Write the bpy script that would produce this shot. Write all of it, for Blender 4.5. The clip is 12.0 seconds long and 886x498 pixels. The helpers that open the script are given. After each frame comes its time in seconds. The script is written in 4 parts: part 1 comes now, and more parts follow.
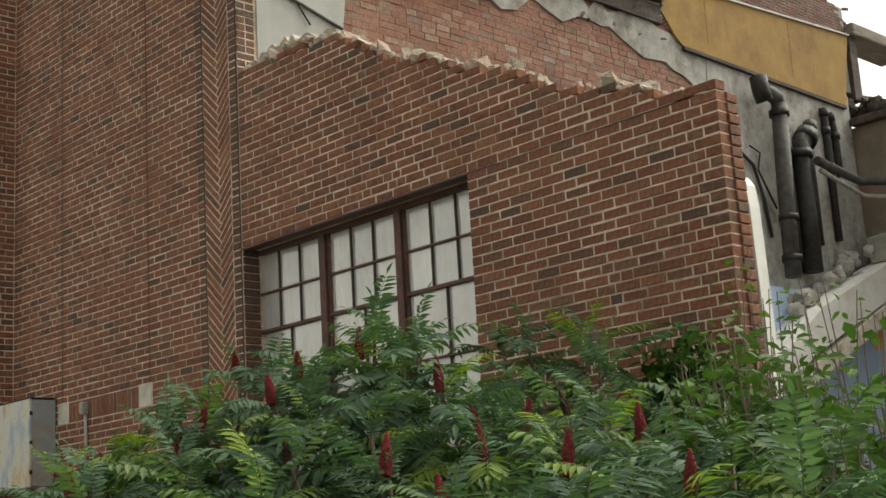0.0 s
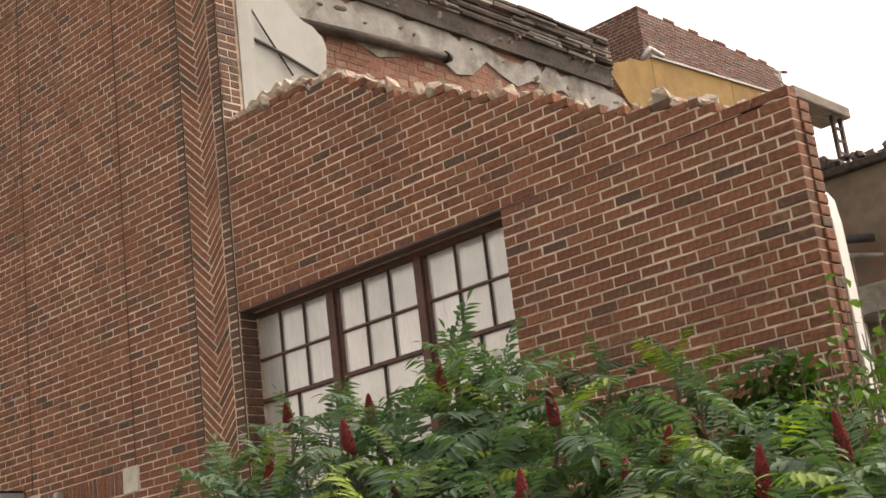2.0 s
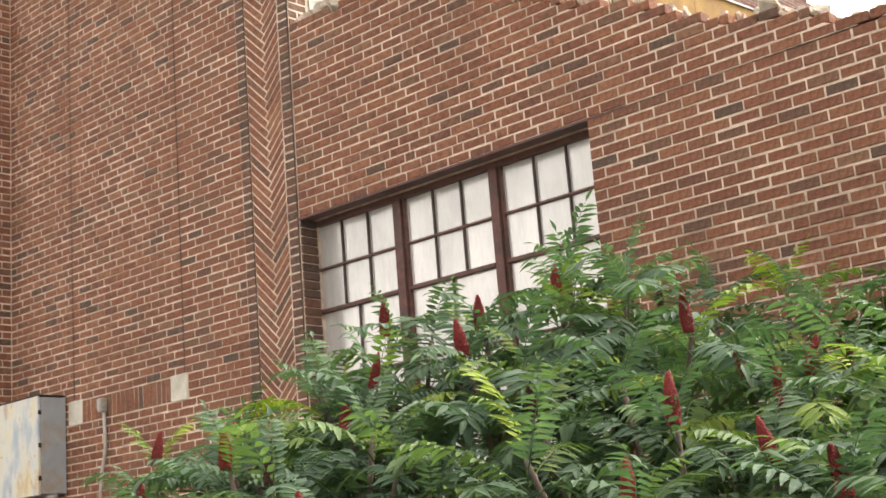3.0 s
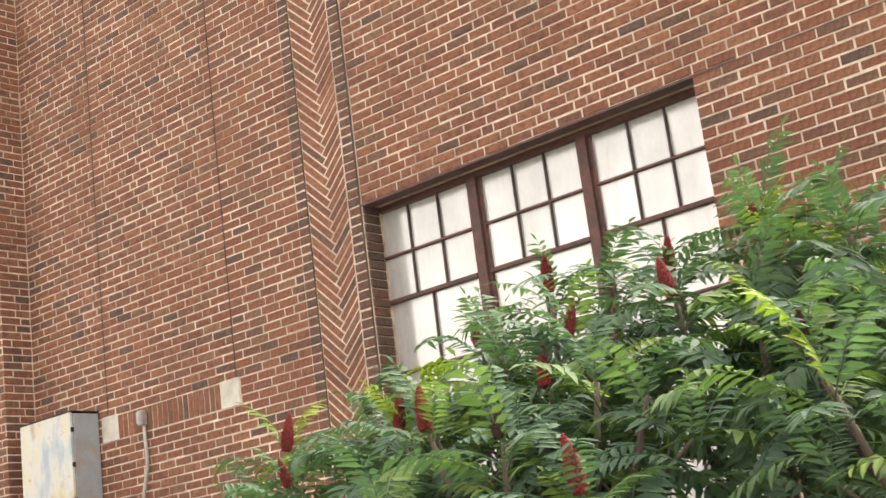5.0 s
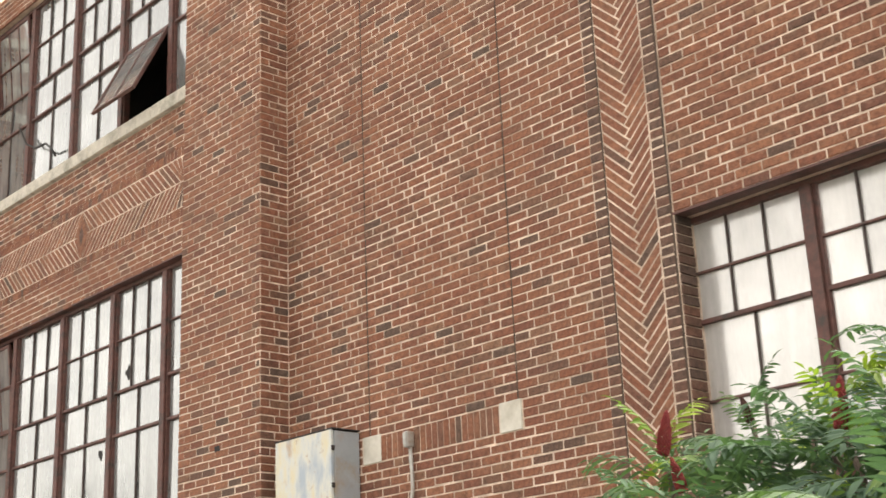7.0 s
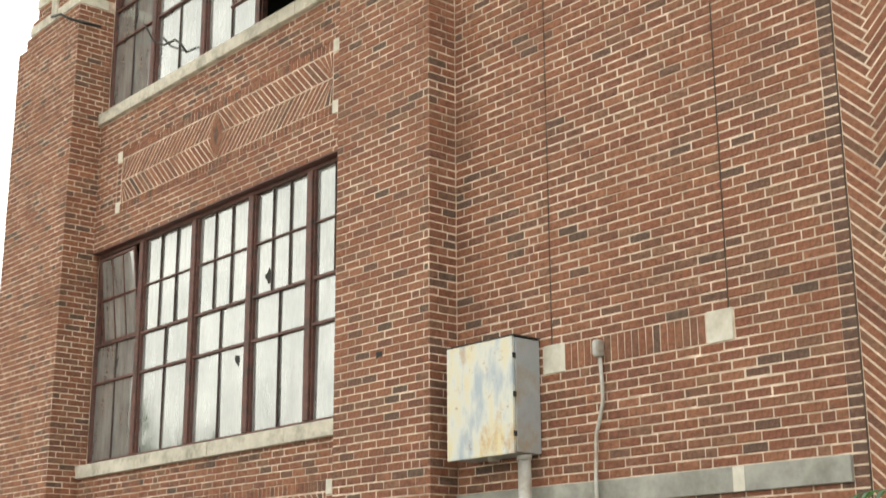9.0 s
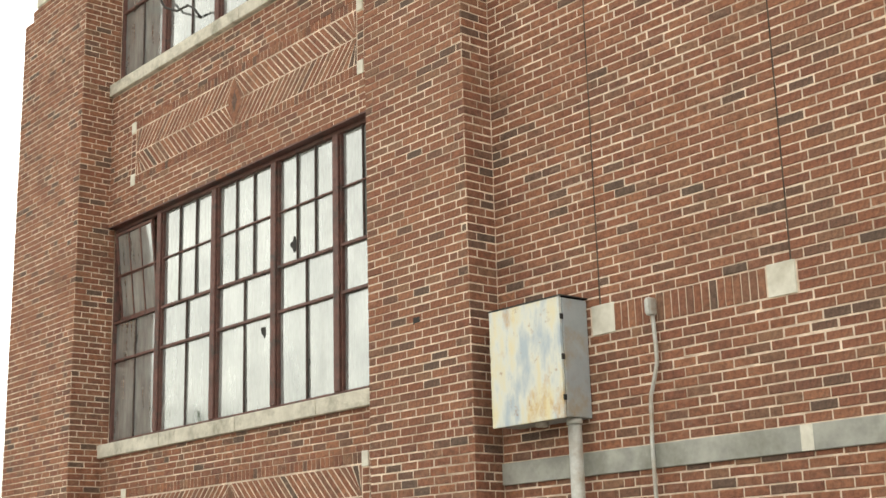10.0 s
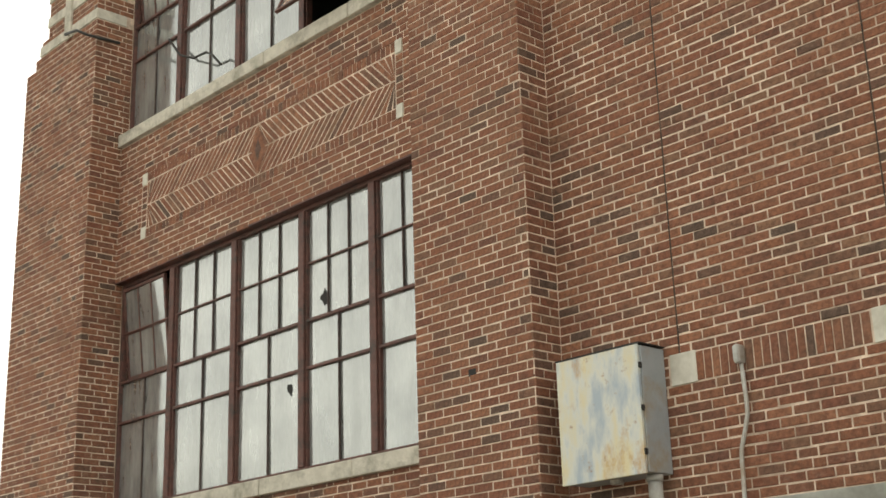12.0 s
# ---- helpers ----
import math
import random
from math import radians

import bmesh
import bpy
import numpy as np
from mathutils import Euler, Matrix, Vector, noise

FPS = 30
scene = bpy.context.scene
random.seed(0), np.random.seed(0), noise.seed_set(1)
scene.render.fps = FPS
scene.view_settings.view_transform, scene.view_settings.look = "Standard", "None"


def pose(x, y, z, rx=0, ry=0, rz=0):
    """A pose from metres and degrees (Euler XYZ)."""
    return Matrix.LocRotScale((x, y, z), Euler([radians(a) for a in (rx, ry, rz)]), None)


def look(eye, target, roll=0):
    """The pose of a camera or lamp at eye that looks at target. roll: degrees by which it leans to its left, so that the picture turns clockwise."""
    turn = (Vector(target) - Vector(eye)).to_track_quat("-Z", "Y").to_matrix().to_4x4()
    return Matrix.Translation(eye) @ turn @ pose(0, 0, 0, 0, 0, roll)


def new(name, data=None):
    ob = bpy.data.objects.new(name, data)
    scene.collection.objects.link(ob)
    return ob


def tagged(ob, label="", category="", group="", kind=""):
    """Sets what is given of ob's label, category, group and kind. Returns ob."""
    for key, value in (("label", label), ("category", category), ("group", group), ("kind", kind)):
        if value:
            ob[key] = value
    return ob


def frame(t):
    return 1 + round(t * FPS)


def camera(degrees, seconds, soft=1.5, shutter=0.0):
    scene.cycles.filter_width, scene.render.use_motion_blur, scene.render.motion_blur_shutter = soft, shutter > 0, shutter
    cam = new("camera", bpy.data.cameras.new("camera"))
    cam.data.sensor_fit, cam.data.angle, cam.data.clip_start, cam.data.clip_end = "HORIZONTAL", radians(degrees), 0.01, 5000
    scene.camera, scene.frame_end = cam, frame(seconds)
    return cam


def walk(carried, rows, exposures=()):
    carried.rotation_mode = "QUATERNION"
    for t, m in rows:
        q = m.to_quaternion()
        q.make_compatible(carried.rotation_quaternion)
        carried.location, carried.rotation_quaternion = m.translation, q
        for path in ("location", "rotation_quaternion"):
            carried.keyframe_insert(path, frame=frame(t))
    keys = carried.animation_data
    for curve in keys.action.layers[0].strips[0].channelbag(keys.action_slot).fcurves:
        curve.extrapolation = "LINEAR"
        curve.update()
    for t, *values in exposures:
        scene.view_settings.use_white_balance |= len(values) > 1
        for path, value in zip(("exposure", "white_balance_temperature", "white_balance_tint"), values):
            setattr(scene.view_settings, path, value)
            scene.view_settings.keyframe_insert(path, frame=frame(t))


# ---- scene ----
cam = camera(36.0, 12.0, shutter=0.18)
PATH = [
    (0, (11.044, -6.668, 1.795), (9.64, -5.31, 2.225), -3.5),
    (0.5, (10.734, -6.557, 1.854), (9.361, -5.171, 2.293), -4.6),
    (1, (10.434, -6.592, 1.79), (9.077, -5.223, 2.326), -4.6),
    (1.5, (10.166, -6.671, 1.785), (8.877, -5.252, 2.352), -4.4),
    (2, (9.831, -6.643, 1.721), (8.551, -5.209, 2.274), -7.0),
    (2.5, (9.489, -6.602, 1.693), (8.15, -5.21, 2.212), -5.3),
    (3, (9.219, -6.738, 1.686), (7.915, -5.294, 2.149), -4.6),
    (3.2, (9.11, -6.747, 1.68), (7.844, -5.266, 2.132), -4.4),
    (4.8, (8.143, -6.941, 1.592), (6.912, -5.438, 2.066), -7.2),
    (5, (8.027, -6.914, 1.558), (6.803, -5.415, 2.063), -7.4),
    (5.5, (7.694, -6.866, 1.537), (6.386, -5.441, 2.044), -6.2),
    (6, (7.375, -6.863, 1.537), (6.072, -5.421, 2.01), -4.9),
    (6.5, (7.096, -6.886, 1.52), (5.81, -5.474, 2.116), -6.8),
    (7, (6.774, -6.821, 1.478), (5.386, -5.523, 2.102), -2.5),
    (7.2, (6.665, -6.842, 1.485), (5.292, -5.532, 2.116), -0.7),
    (8.8, (5.709, -7.17, 1.496), (4.259, -5.928, 2.094), -1.4),
    (9, (5.611, -7.216, 1.458), (4.155, -5.951, 1.984), -0.3),
    (9.5, (5.351, -7.089, 1.498), (3.913, -5.792, 1.999), -3.7),
    (10, (5.08, -7.175, 1.442), (3.619, -5.903, 1.936), -1.6),
    (10.5, (4.854, -7.227, 1.45), (3.47, -5.887, 1.988), -1.2),
    (11, (4.592, -7.12, 1.407), (3.213, -5.78, 1.956), -5.5),
    (11.5, (4.289, -7.193, 1.466), (2.85, -5.934, 2.051), -4.2),
    (12, (4.065, -7.356, 1.373), (2.676, -6.051, 1.978), -1.8),
]
EXPOSURES = [(0, 0.78, 7400, 4), (0.5, 2.05, 7400, 10), (1, 2.10, 7400, 12), (1.5, 1.94, 7500, 13), (2, 1.22, 8000, 16), (2.5, 1.42, 8100, 17), (3, 2.02, 7400, 14), (5, 2.32, 7400, 14), (6.5, 2.22, 7400, 13), (7, 2.22, 7400, 12), (9, 2.22, 7400, 5), (10.5, 2.17, 7400, 4), (11.5, 2.10, 7400, 4), (12, 1.70, 7500, 4)]
walk(cam, [(t, look(eye, target, roll)) for t, eye, target, roll in PATH], EXPOSURES)

# ---- world, sun ----
world = bpy.data.worlds.new("overcast_sky")
scene.world = world
world.use_nodes = True
wn = world.node_tree
sky = wn.nodes.new("ShaderNodeTexSky")
sky.sky_type, sky.sun_disc = "NISHITA", False
sky.sun_elevation, sky.sun_rotation = radians(50), radians(16)
sky.air_density, sky.dust_density, sky.ozone_density = 1.0, 6.0, 1.0
grey = wn.nodes.new("ShaderNodeHueSaturation")
grey.inputs["Saturation"].default_value = 0.12
wn.links.new(sky.outputs[0], grey.inputs["Color"])
back = wn.nodes["Background"]
back.inputs["Strength"].default_value = 0.15
wn.links.new(grey.outputs[0], back.inputs["Color"])

sun = new("sun", bpy.data.lights.new("sun", "SUN"))
sun.data.energy, sun.data.angle, sun.data.color = 0.25, radians(30), (1.0, 0.97, 0.93)
sun.matrix_world = look((4.5, 16, 23), (0, 0, 3))


# ---- materials ----
def material(name, base, rough=0.8, metal=0.0):
    m = bpy.data.materials.new(name)
    m.use_nodes = True
    b = m.node_tree.nodes["Principled BSDF"]
    b.inputs["Base Color"].default_value = (*base, 1)
    b.inputs["Roughness"].default_value = rough
    b.inputs["Metallic"].default_value = metal
    return m, m.node_tree, b


def node(tree, kind, **values):
    n = tree.nodes.new(kind)
    for key, value in values.items():
        n.inputs[key].default_value = value
    return n


def ramp(tree, source, stops):
    r = tree.nodes.new("ShaderNodeValToRGB")
    while len(r.color_ramp.elements) < len(stops):
        r.color_ramp.elements.new(0.5)
    for e, (at, colour) in zip(r.color_ramp.elements, stops):
        e.position, e.color = at, (*colour, 1)
    tree.links.new(source, r.inputs[0])
    return r.outputs[0]


def mix(tree, kind, factor, a, b):
    n = tree.nodes.new("ShaderNodeMix")
    n.data_type, n.blend_type = "RGBA", kind
    for slot, value in ((0, factor), (6, a), (7, b)):
        if isinstance(value, bpy.types.NodeSocket):
            tree.links.new(value, n.inputs[slot])
        else:
            n.inputs[slot].default_value = value if slot == 0 else (*value, 1)
    return n.outputs[2]


def noisy(tree, scale, detail=4.0, rough=0.6, stretch=None):
    c = tree.nodes.new("ShaderNodeTexCoord")
    source = c.outputs["Object"]
    if stretch:
        s = tree.nodes.new("ShaderNodeMapping")
        s.inputs["Scale"].default_value = stretch
        tree.links.new(source, s.inputs[0])
        source = s.outputs[0]
    n = node(tree, "ShaderNodeTexNoise", Scale=scale, Detail=detail, Roughness=rough)
    tree.links.new(source, n.inputs["Vector"])
    return n.outputs["Fac"]


def bump(tree, shader, height, strength, distance):
    b = node(tree, "ShaderNodeBump", Strength=strength, Distance=distance)
    tree.links.new(height, b.inputs["Height"])
    tree.links.new(b.outputs[0], shader.inputs["Normal"])


def chance(tree):
    """A random value for each piece, whether it is an object or an island of a joined mesh."""
    g, o = tree.nodes.new("ShaderNodeNewGeometry"), tree.nodes.new("ShaderNodeObjectInfo")
    a = tree.nodes.new("ShaderNodeMath")
    tree.links.new(g.outputs["Random Per Island"], a.inputs[0])
    tree.links.new(o.outputs["Random"], a.inputs[1])
    f = tree.nodes.new("ShaderNodeMath")
    f.operation = "FRACT"
    tree.links.new(a.outputs[0], f.inputs[0])
    return f.outputs[0]


def surface(name, dark, light, scale, rough=0.85, metal=0.0, relief=0.3, depth=0.004, stain=None, stain_scale=1.2, stretch=None):
    m, t, b = material(name, light, rough, metal)
    c = ramp(t, noisy(t, scale, 6.0, 0.65, stretch), ((0.3, dark), (0.7, light)))
    if stain:
        f = ramp(t, noisy(t, stain_scale, 5.0, 0.7), ((0.48, (0, 0, 0)), (0.68, (1, 1, 1))))
        c = mix(t, "MIX", f, c, stain)
    t.links.new(c, b.inputs["Base Color"])
    bump(t, b, noisy(t, scale * 4, 5.0), relief, depth)
    return m


def brick_material(name, stops, worn=(0.30, 0.2, 0.15)):
    m, t, b = material(name, (0.25, 0.1, 0.07), 0.88)
    c = ramp(t, chance(t), stops)
    c = mix(t, "MULTIPLY", 0.8, c, ramp(t, noisy(t, 24.0, 6.0, 0.72), ((0.30, (0.42, 0.42, 0.41)), (0.5, (0.98, 0.97, 0.95)), (0.70, (1.45, 1.42, 1.36)))))
    # soot and dried grime in hand-sized smudges
    c = mix(t, "MIX", ramp(t, noisy(t, 5.5, 6.0, 0.7, (1, 1, 1.6)), ((0.52, (0, 0, 0)), (0.74, (0.6, 0.6, 0.6)))), c, (0.118, 0.078, 0.050))
    c = mix(t, "MULTIPLY", 0.6, c, ramp(t, noisy(t, 1.1, 5.0, 0.65), ((0.3, (0.68, 0.68, 0.7)), (0.7, (1.15, 1.12, 1.08)))))
    c = mix(t, "MIX", ramp(t, noisy(t, 60.0, 3.0, 0.6), ((0.64, (0, 0, 0)), (0.8, (0.45, 0.45, 0.45)))), c, worn)
    # lime bloom and smeared mortar
    bloom = mix(t, "MULTIPLY", 1.0, ramp(t, noisy(t, 9.0, 6.0, 0.72, (1, 1, 2.2)), ((0.52, (0, 0, 0)), (0.76, (0.45, 0.45, 0.45)))), ramp(t, noisy(t, 0.9, 3.0, 0.6), ((0.38, (0.1, 0.1, 0.1)), (0.62, (1, 1, 1)))))
    c = mix(t, "MIX", bloom, c, (0.44, 0.30, 0.225))
    t.links.new(c, b.inputs["Base Color"])
    bump(t, b, noisy(t, 55.0, 6.0, 0.75), 1.0, 0.008)
    return m


BRICK = brick_material("brick", (
    (0.0, (0.250, 0.098, 0.058)), (0.14, (0.290, 0.124, 0.071)), (0.30, (0.212, 0.085, 0.055)), (0.46, (0.320, 0.142, 0.083)),
    (0.60, (0.245, 0.096, 0.060)), (0.70, (0.280, 0.126, 0.076)), (0.80, (0.185, 0.082, 0.057)), (0.88, (0.265, 0.138, 0.086)), (0.94, (0.170, 0.088, 0.062)), (1.0, (0.120, 0.080, 0.062))), (0.36, 0.23, 0.16))
DARK_BRICK = brick_material("darker_brick", (
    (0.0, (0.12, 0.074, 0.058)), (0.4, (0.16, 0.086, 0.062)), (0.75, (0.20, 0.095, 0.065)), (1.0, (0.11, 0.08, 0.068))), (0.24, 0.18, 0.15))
OLD_BRICK = brick_material("old_brick", (
    (0.0, (0.30, 0.145, 0.11)), (0.35, (0.36, 0.20, 0.15)), (0.6, (0.28, 0.14, 0.105)), (0.8, (0.41, 0.28, 0.22)), (0.93, (0.22, 0.15, 0.125)), (1.0, (0.43, 0.36, 0.31))), (0.46, 0.38, 0.33))
ROOF_BRICK = brick_material("roof_brick", (
    (0.0, (0.17, 0.062, 0.05)), (0.5, (0.21, 0.088, 0.068)), (0.85, (0.13, 0.058, 0.05)), (1.0, (0.10, 0.07, 0.065))), (0.2, 0.12, 0.1))
MORTAR = surface("mortar", (0.46, 0.355, 0.275), (0.92, 0.75, 0.61), 9.0, 0.95, relief=0.6, stain=(0.36, 0.255, 0.19), stain_scale=1.6)
LIMESTONE = surface("limestone", (0.62, 0.59, 0.51), (0.76, 0.73, 0.65), 9.0, 0.9, stain=(0.52, 0.49, 0.41), stain_scale=2.5)
SILL_STONE = surface("sill_stone", (0.50, 0.47, 0.40), (0.70, 0.66, 0.57), 7.0, 0.92, relief=0.7, depth=0.012, stain=(0.33, 0.31, 0.25), stain_scale=4.0)
CONCRETE = surface("concrete", (0.27, 0.27, 0.25), (0.42, 0.42, 0.38), 6.0, 0.92, stain=(0.2, 0.2, 0.17), stain_scale=1.6)
PLASTER = surface("white_plaster", (0.40, 0.41, 0.40), (0.47, 0.48, 0.47), 3.0, 0.85, relief=0.2, stain=(0.36, 0.365, 0.35), stain_scale=0.8)
WHITE_PAINT = surface("white_paint", (0.66, 0.67, 0.65), (0.80, 0.80, 0.78), 4.0, 0.7, relief=0.2, stain=(0.58, 0.56, 0.52), stain_scale=1.2)
RUBBLE = surface("crumbled_mortar", (0.36, 0.31, 0.25), (0.68, 0.60, 0.50), 9.0, 0.95, relief=0.9, depth=0.03, stain=(0.52, 0.33, 0.25), stain_scale=3.0)
PALE_RENDER = surface("pale_render", (0.27, 0.265, 0.25), (0.47, 0.465, 0.445), 3.2, 0.93, relief=0.6, depth=0.02, stain=(0.17, 0.15, 0.13), stain_scale=1.9)
TAN_RENDER = surface("tan_render", (0.16, 0.13, 0.10), (0.28, 0.24, 0.19), 1.5, 0.93, relief=0.5, stain=(0.26, 0.12, 0.085), stain_scale=0.5)
CHARRED = surface("charred_timber", (0.025, 0.022, 0.02), (0.10, 0.085, 0.078), 2.5, 0.9, relief=0.9, depth=0.03, stain=(0.15, 0.11, 0.095), stain_scale=0.8, stretch=(3, 0.5, 3))
WEATHERED = surface("weathered_boards", (0.15, 0.128, 0.11), (0.34, 0.30, 0.26), 2.5, 0.9, relief=0.7, depth=0.02, stain=(0.10, 0.086, 0.078), stain_scale=0.9, stretch=(2, 0.6, 5))
YELLOW = surface("ochre_panel", (0.26, 0.15, 0.032), (0.37, 0.225, 0.055), 2.6, 0.8, relief=0.3, stain=(0.22, 0.115, 0.03), stain_scale=0.9)
FLASHING = surface("pale_flashing", (0.34, 0.34, 0.34), (0.52, 0.52, 0.52), 5.0, 0.5)
BLUE = surface("blue_paint", (0.36, 0.48, 0.68), (0.44, 0.57, 0.76), 2.0, 0.7, relief=0.15)
ORANGE = surface("orange_paint", (0.6, 0.36, 0.12), (0.7, 0.46, 0.2), 4.0, 0.7)
IRON = surface("sooty_iron", (0.015, 0.015, 0.015), (0.05, 0.048, 0.045), 9.0, 0.6, metal=0.3)
PIPE_GREY = surface("dirty_pipe", (0.03, 0.03, 0.03), (0.10, 0.095, 0.09), 6.0, 0.7)
STEEL_PAINT = surface("brown_sash_paint", (0.085, 0.036, 0.030), (0.165, 0.072, 0.058), 18.0, 0.6, relief=0.4, stain=(0.05, 0.04, 0.035), stain_scale=7.0)
BAR_PAINT = surface("dark_bar_paint", (0.045, 0.034, 0.031), (0.105, 0.072, 0.064), 18.0, 0.65, relief=0.3)
BOX_SIDE = surface("grey_box_paint", (0.30, 0.33, 0.35), (0.38, 0.41, 0.43), 5.0, 0.55, relief=0.1, stain=(0.33, 0.26, 0.16), stain_scale=2.2)
GALVANISED = surface("galvanised_pipe", (0.42, 0.42, 0.40), (0.55, 0.55, 0.52), 20.0, 0.5, metal=0.2, stain=(0.36, 0.30, 0.24), stain_scale=4.0)
EARTH = surface("earth_and_gravel", (0.07, 0.06, 0.045), (0.16, 0.14, 0.11), 5.0, 0.95, relief=0.8, depth=0.03)
ASPHALT = surface("asphalt", (0.04, 0.04, 0.04), (0.07, 0.07, 0.068), 30.0, 0.9, relief=0.5)
# near-black base colour standing in for shade inside rooms, pane holes and gaps
SHADE_BLACK = surface("painted_shade_black", (0.02, 0.02, 0.02), (0.045, 0.042, 0.04), 2.0, 0.95)
SEALANT = surface("old_sealant", (0.035, 0.024, 0.019), (0.13, 0.085, 0.062), 6.0, 0.9, relief=0.6)
BARK = surface("sumac_bark", (0.06, 0.045, 0.035), (0.14, 0.10, 0.075), 30.0, 0.9, relief=0.7, stretch=(1, 1, 0.2))


def box_front():
    m, t, b = material("rusty_cream_paint", (0.7, 0.66, 0.54), 0.5)
    c = ramp(t, noisy(t, 3.0, 5.0, 0.6, (2.2, 1, 0.8)), ((0.36, (0.40, 0.47, 0.53)), (0.50, (0.64, 0.65, 0.60)), (0.66, (0.70, 0.62, 0.40))))
    f = ramp(t, noisy(t, 4.0, 6.0, 0.7, (1, 1, 0.6)), ((0.55, (0, 0, 0)), (0.68, (0.75, 0.75, 0.75))))
    c = mix(t, "MIX", f, c, (0.50, 0.27, 0.06))
    f = ramp(t, noisy(t, 11.0, 6.0, 0.7), ((0.60, (0, 0, 0)), (0.72, (1, 1, 1))))
    c = mix(t, "MIX", f, c, (0.33, 0.17, 0.07))
    t.links.new(c, b.inputs["Base Color"])
    bump(t, b, noisy(t, 40.0), 0.2, 0.002)
    return m


BOX_FRONT = box_front()


def pane_material(name, low, high, clean, dusty, rough):
    """Old window glass that mirrors the sky, with a film of dust and dried streaks."""
    m, t, b = material(name, high, 0.05, 0.6)
    c = ramp(t, noisy(t, 1.3, 5.0, 0.6), ((0.3, low), (0.7, high)))
    c = mix(t, "MULTIPLY", 0.3, c, ramp(t, chance(t), ((0.0, (0.72, 0.75, 0.76)), (1.0, (1.0, 1.0, 0.98)))))
    t.links.new(c, b.inputs["Base Color"])
    streaks = noisy(t, 2.2, 6.0, 0.7, (2.5, 1.0, 0.5))
    t.links.new(ramp(t, streaks, ((0.36, (clean,) * 3), (0.68, (dusty,) * 3))), b.inputs["Metallic"])
    t.links.new(ramp(t, noisy(t, 5.0, 4.0), ((0.35, (rough,) * 3), (0.75, (rough + 0.12,) * 3))), b.inputs["Roughness"])
    bump(t, b, noisy(t, 3.0, 2.0), 0.03, 0.01)
    return m


PANE = pane_material("dusty_glass", (0.38, 0.395, 0.395), (0.53, 0.545, 0.535), 0.76, 0.44, 0.03)
PANE_WARM = pane_material("dusty_warm_glass", (0.55, 0.545, 0.53), (0.80, 0.788, 0.765), 0.45, 0.18, 0.12)


def leaf_material(name, stops, rough=0.45):
    m, t, b = material(name, stops[0][1], rough)
    o = t.nodes.new("ShaderNodeObjectInfo")
    c = ramp(t, o.outputs["Random"], stops)
    c = mix(t, "MULTIPLY", 0.6, c, ramp(t, chance(t), ((0.0, (0.62, 0.66, 0.68)), (1.0, (1.3, 1.25, 1.2)))))
    c = mix(t, "MULTIPLY", 0.5, c, ramp(t, noisy(t, 9.0, 3.0), ((0.3, (0.6, 0.65, 0.6)), (0.7, (1.2, 1.2, 1.1)))))
    t.links.new(c, b.inputs["Base Color"])
    b.inputs["Specular IOR Level"].default_value = 0.16
    thin = t.nodes.new("ShaderNodeBsdfTranslucent")
    t.links.new(mix(t, "MULTIPLY", 1.0, c, (1.25, 1.6, 0.65)), thin.inputs[0])
    blend = t.nodes.new("ShaderNodeMixShader")
    blend.inputs[0].default_value = 0.24
    t.links.new(b.outputs[0], blend.inputs[1])
    t.links.new(thin.outputs[0], blend.inputs[2])
    t.links.new(blend.outputs[0], t.nodes["Material Output"].inputs[0])
    return m


SUMAC_LEAF = leaf_material("sumac_leaf", ((0.0, (0.068, 0.116, 0.082)), (0.35, (0.088, 0.146, 0.100)), (0.68, (0.108, 0.170, 0.110)), (0.84, (0.118, 0.182, 0.085)), (0.93, (0.16, 0.23, 0.06)), (1.0, (0.24, 0.31, 0.05))), 0.68)
VINE_LEAF = leaf_material("vine_leaf", ((0.0, (0.03, 0.07, 0.025)), (0.5, (0.05, 0.11, 0.03)), (1.0, (0.085, 0.155, 0.04))))
WEED_LEAF = leaf_material("weed_leaf", ((0.0, (0.055, 0.105, 0.032)), (0.5, (0.082, 0.145, 0.045)), (1.0, (0.115, 0.185, 0.05))), 0.6)
CONE = surface("red_fruit", (0.16, 0.012, 0.014), (0.34, 0.035, 0.032), 60.0, 0.8, relief=1.0, depth=0.01)
OLD_CONE = surface("brown_fruit", (0.035, 0.015, 0.012), (0.10, 0.035, 0.022), 60.0, 0.9, relief=1.0, depth=0.01)


# ---- building helpers ----
def mesh_of(verts, faces, mat, name="mesh"):
    me = bpy.data.meshes.new(name)
    me.from_pydata([tuple(v) for v in verts], [], faces)
    me.materials.append(mat)
    me.update()
    return me


def part(name, bm, mat, parent=None, label=""):
    me = bpy.data.meshes.new(name)
    bm.normal_update()
    bm.to_mesh(me)
    bm.free()
    me.materials.append(mat)
    ob = new(name, me)
    ob.parent = parent
    return tagged(ob, label)


def box(bm, x0, x1, y0, y1, z0, z1, bevel=0.0):
    made = bmesh.ops.create_cube(bm, size=1, matrix=Matrix.Translation(((x0 + x1) / 2, (y0 + y1) / 2, (z0 + z1) / 2)) @ Matrix.Diagonal((abs(x1 - x0), abs(y1 - y0), abs(z1 - z0), 1)))
    if bevel:
        edges = list({e for v in made["verts"] for e in v.link_edges})
        bmesh.ops.bevel(bm, geom=edges, offset=bevel, segments=2, affect="EDGES", profile=0.5)
    return bm


def boxed(x0, x1, y0, y1, z0, z1, bevel=0.0):
    return box(bmesh.new(), x0, x1, y0, y1, z0, z1, bevel)


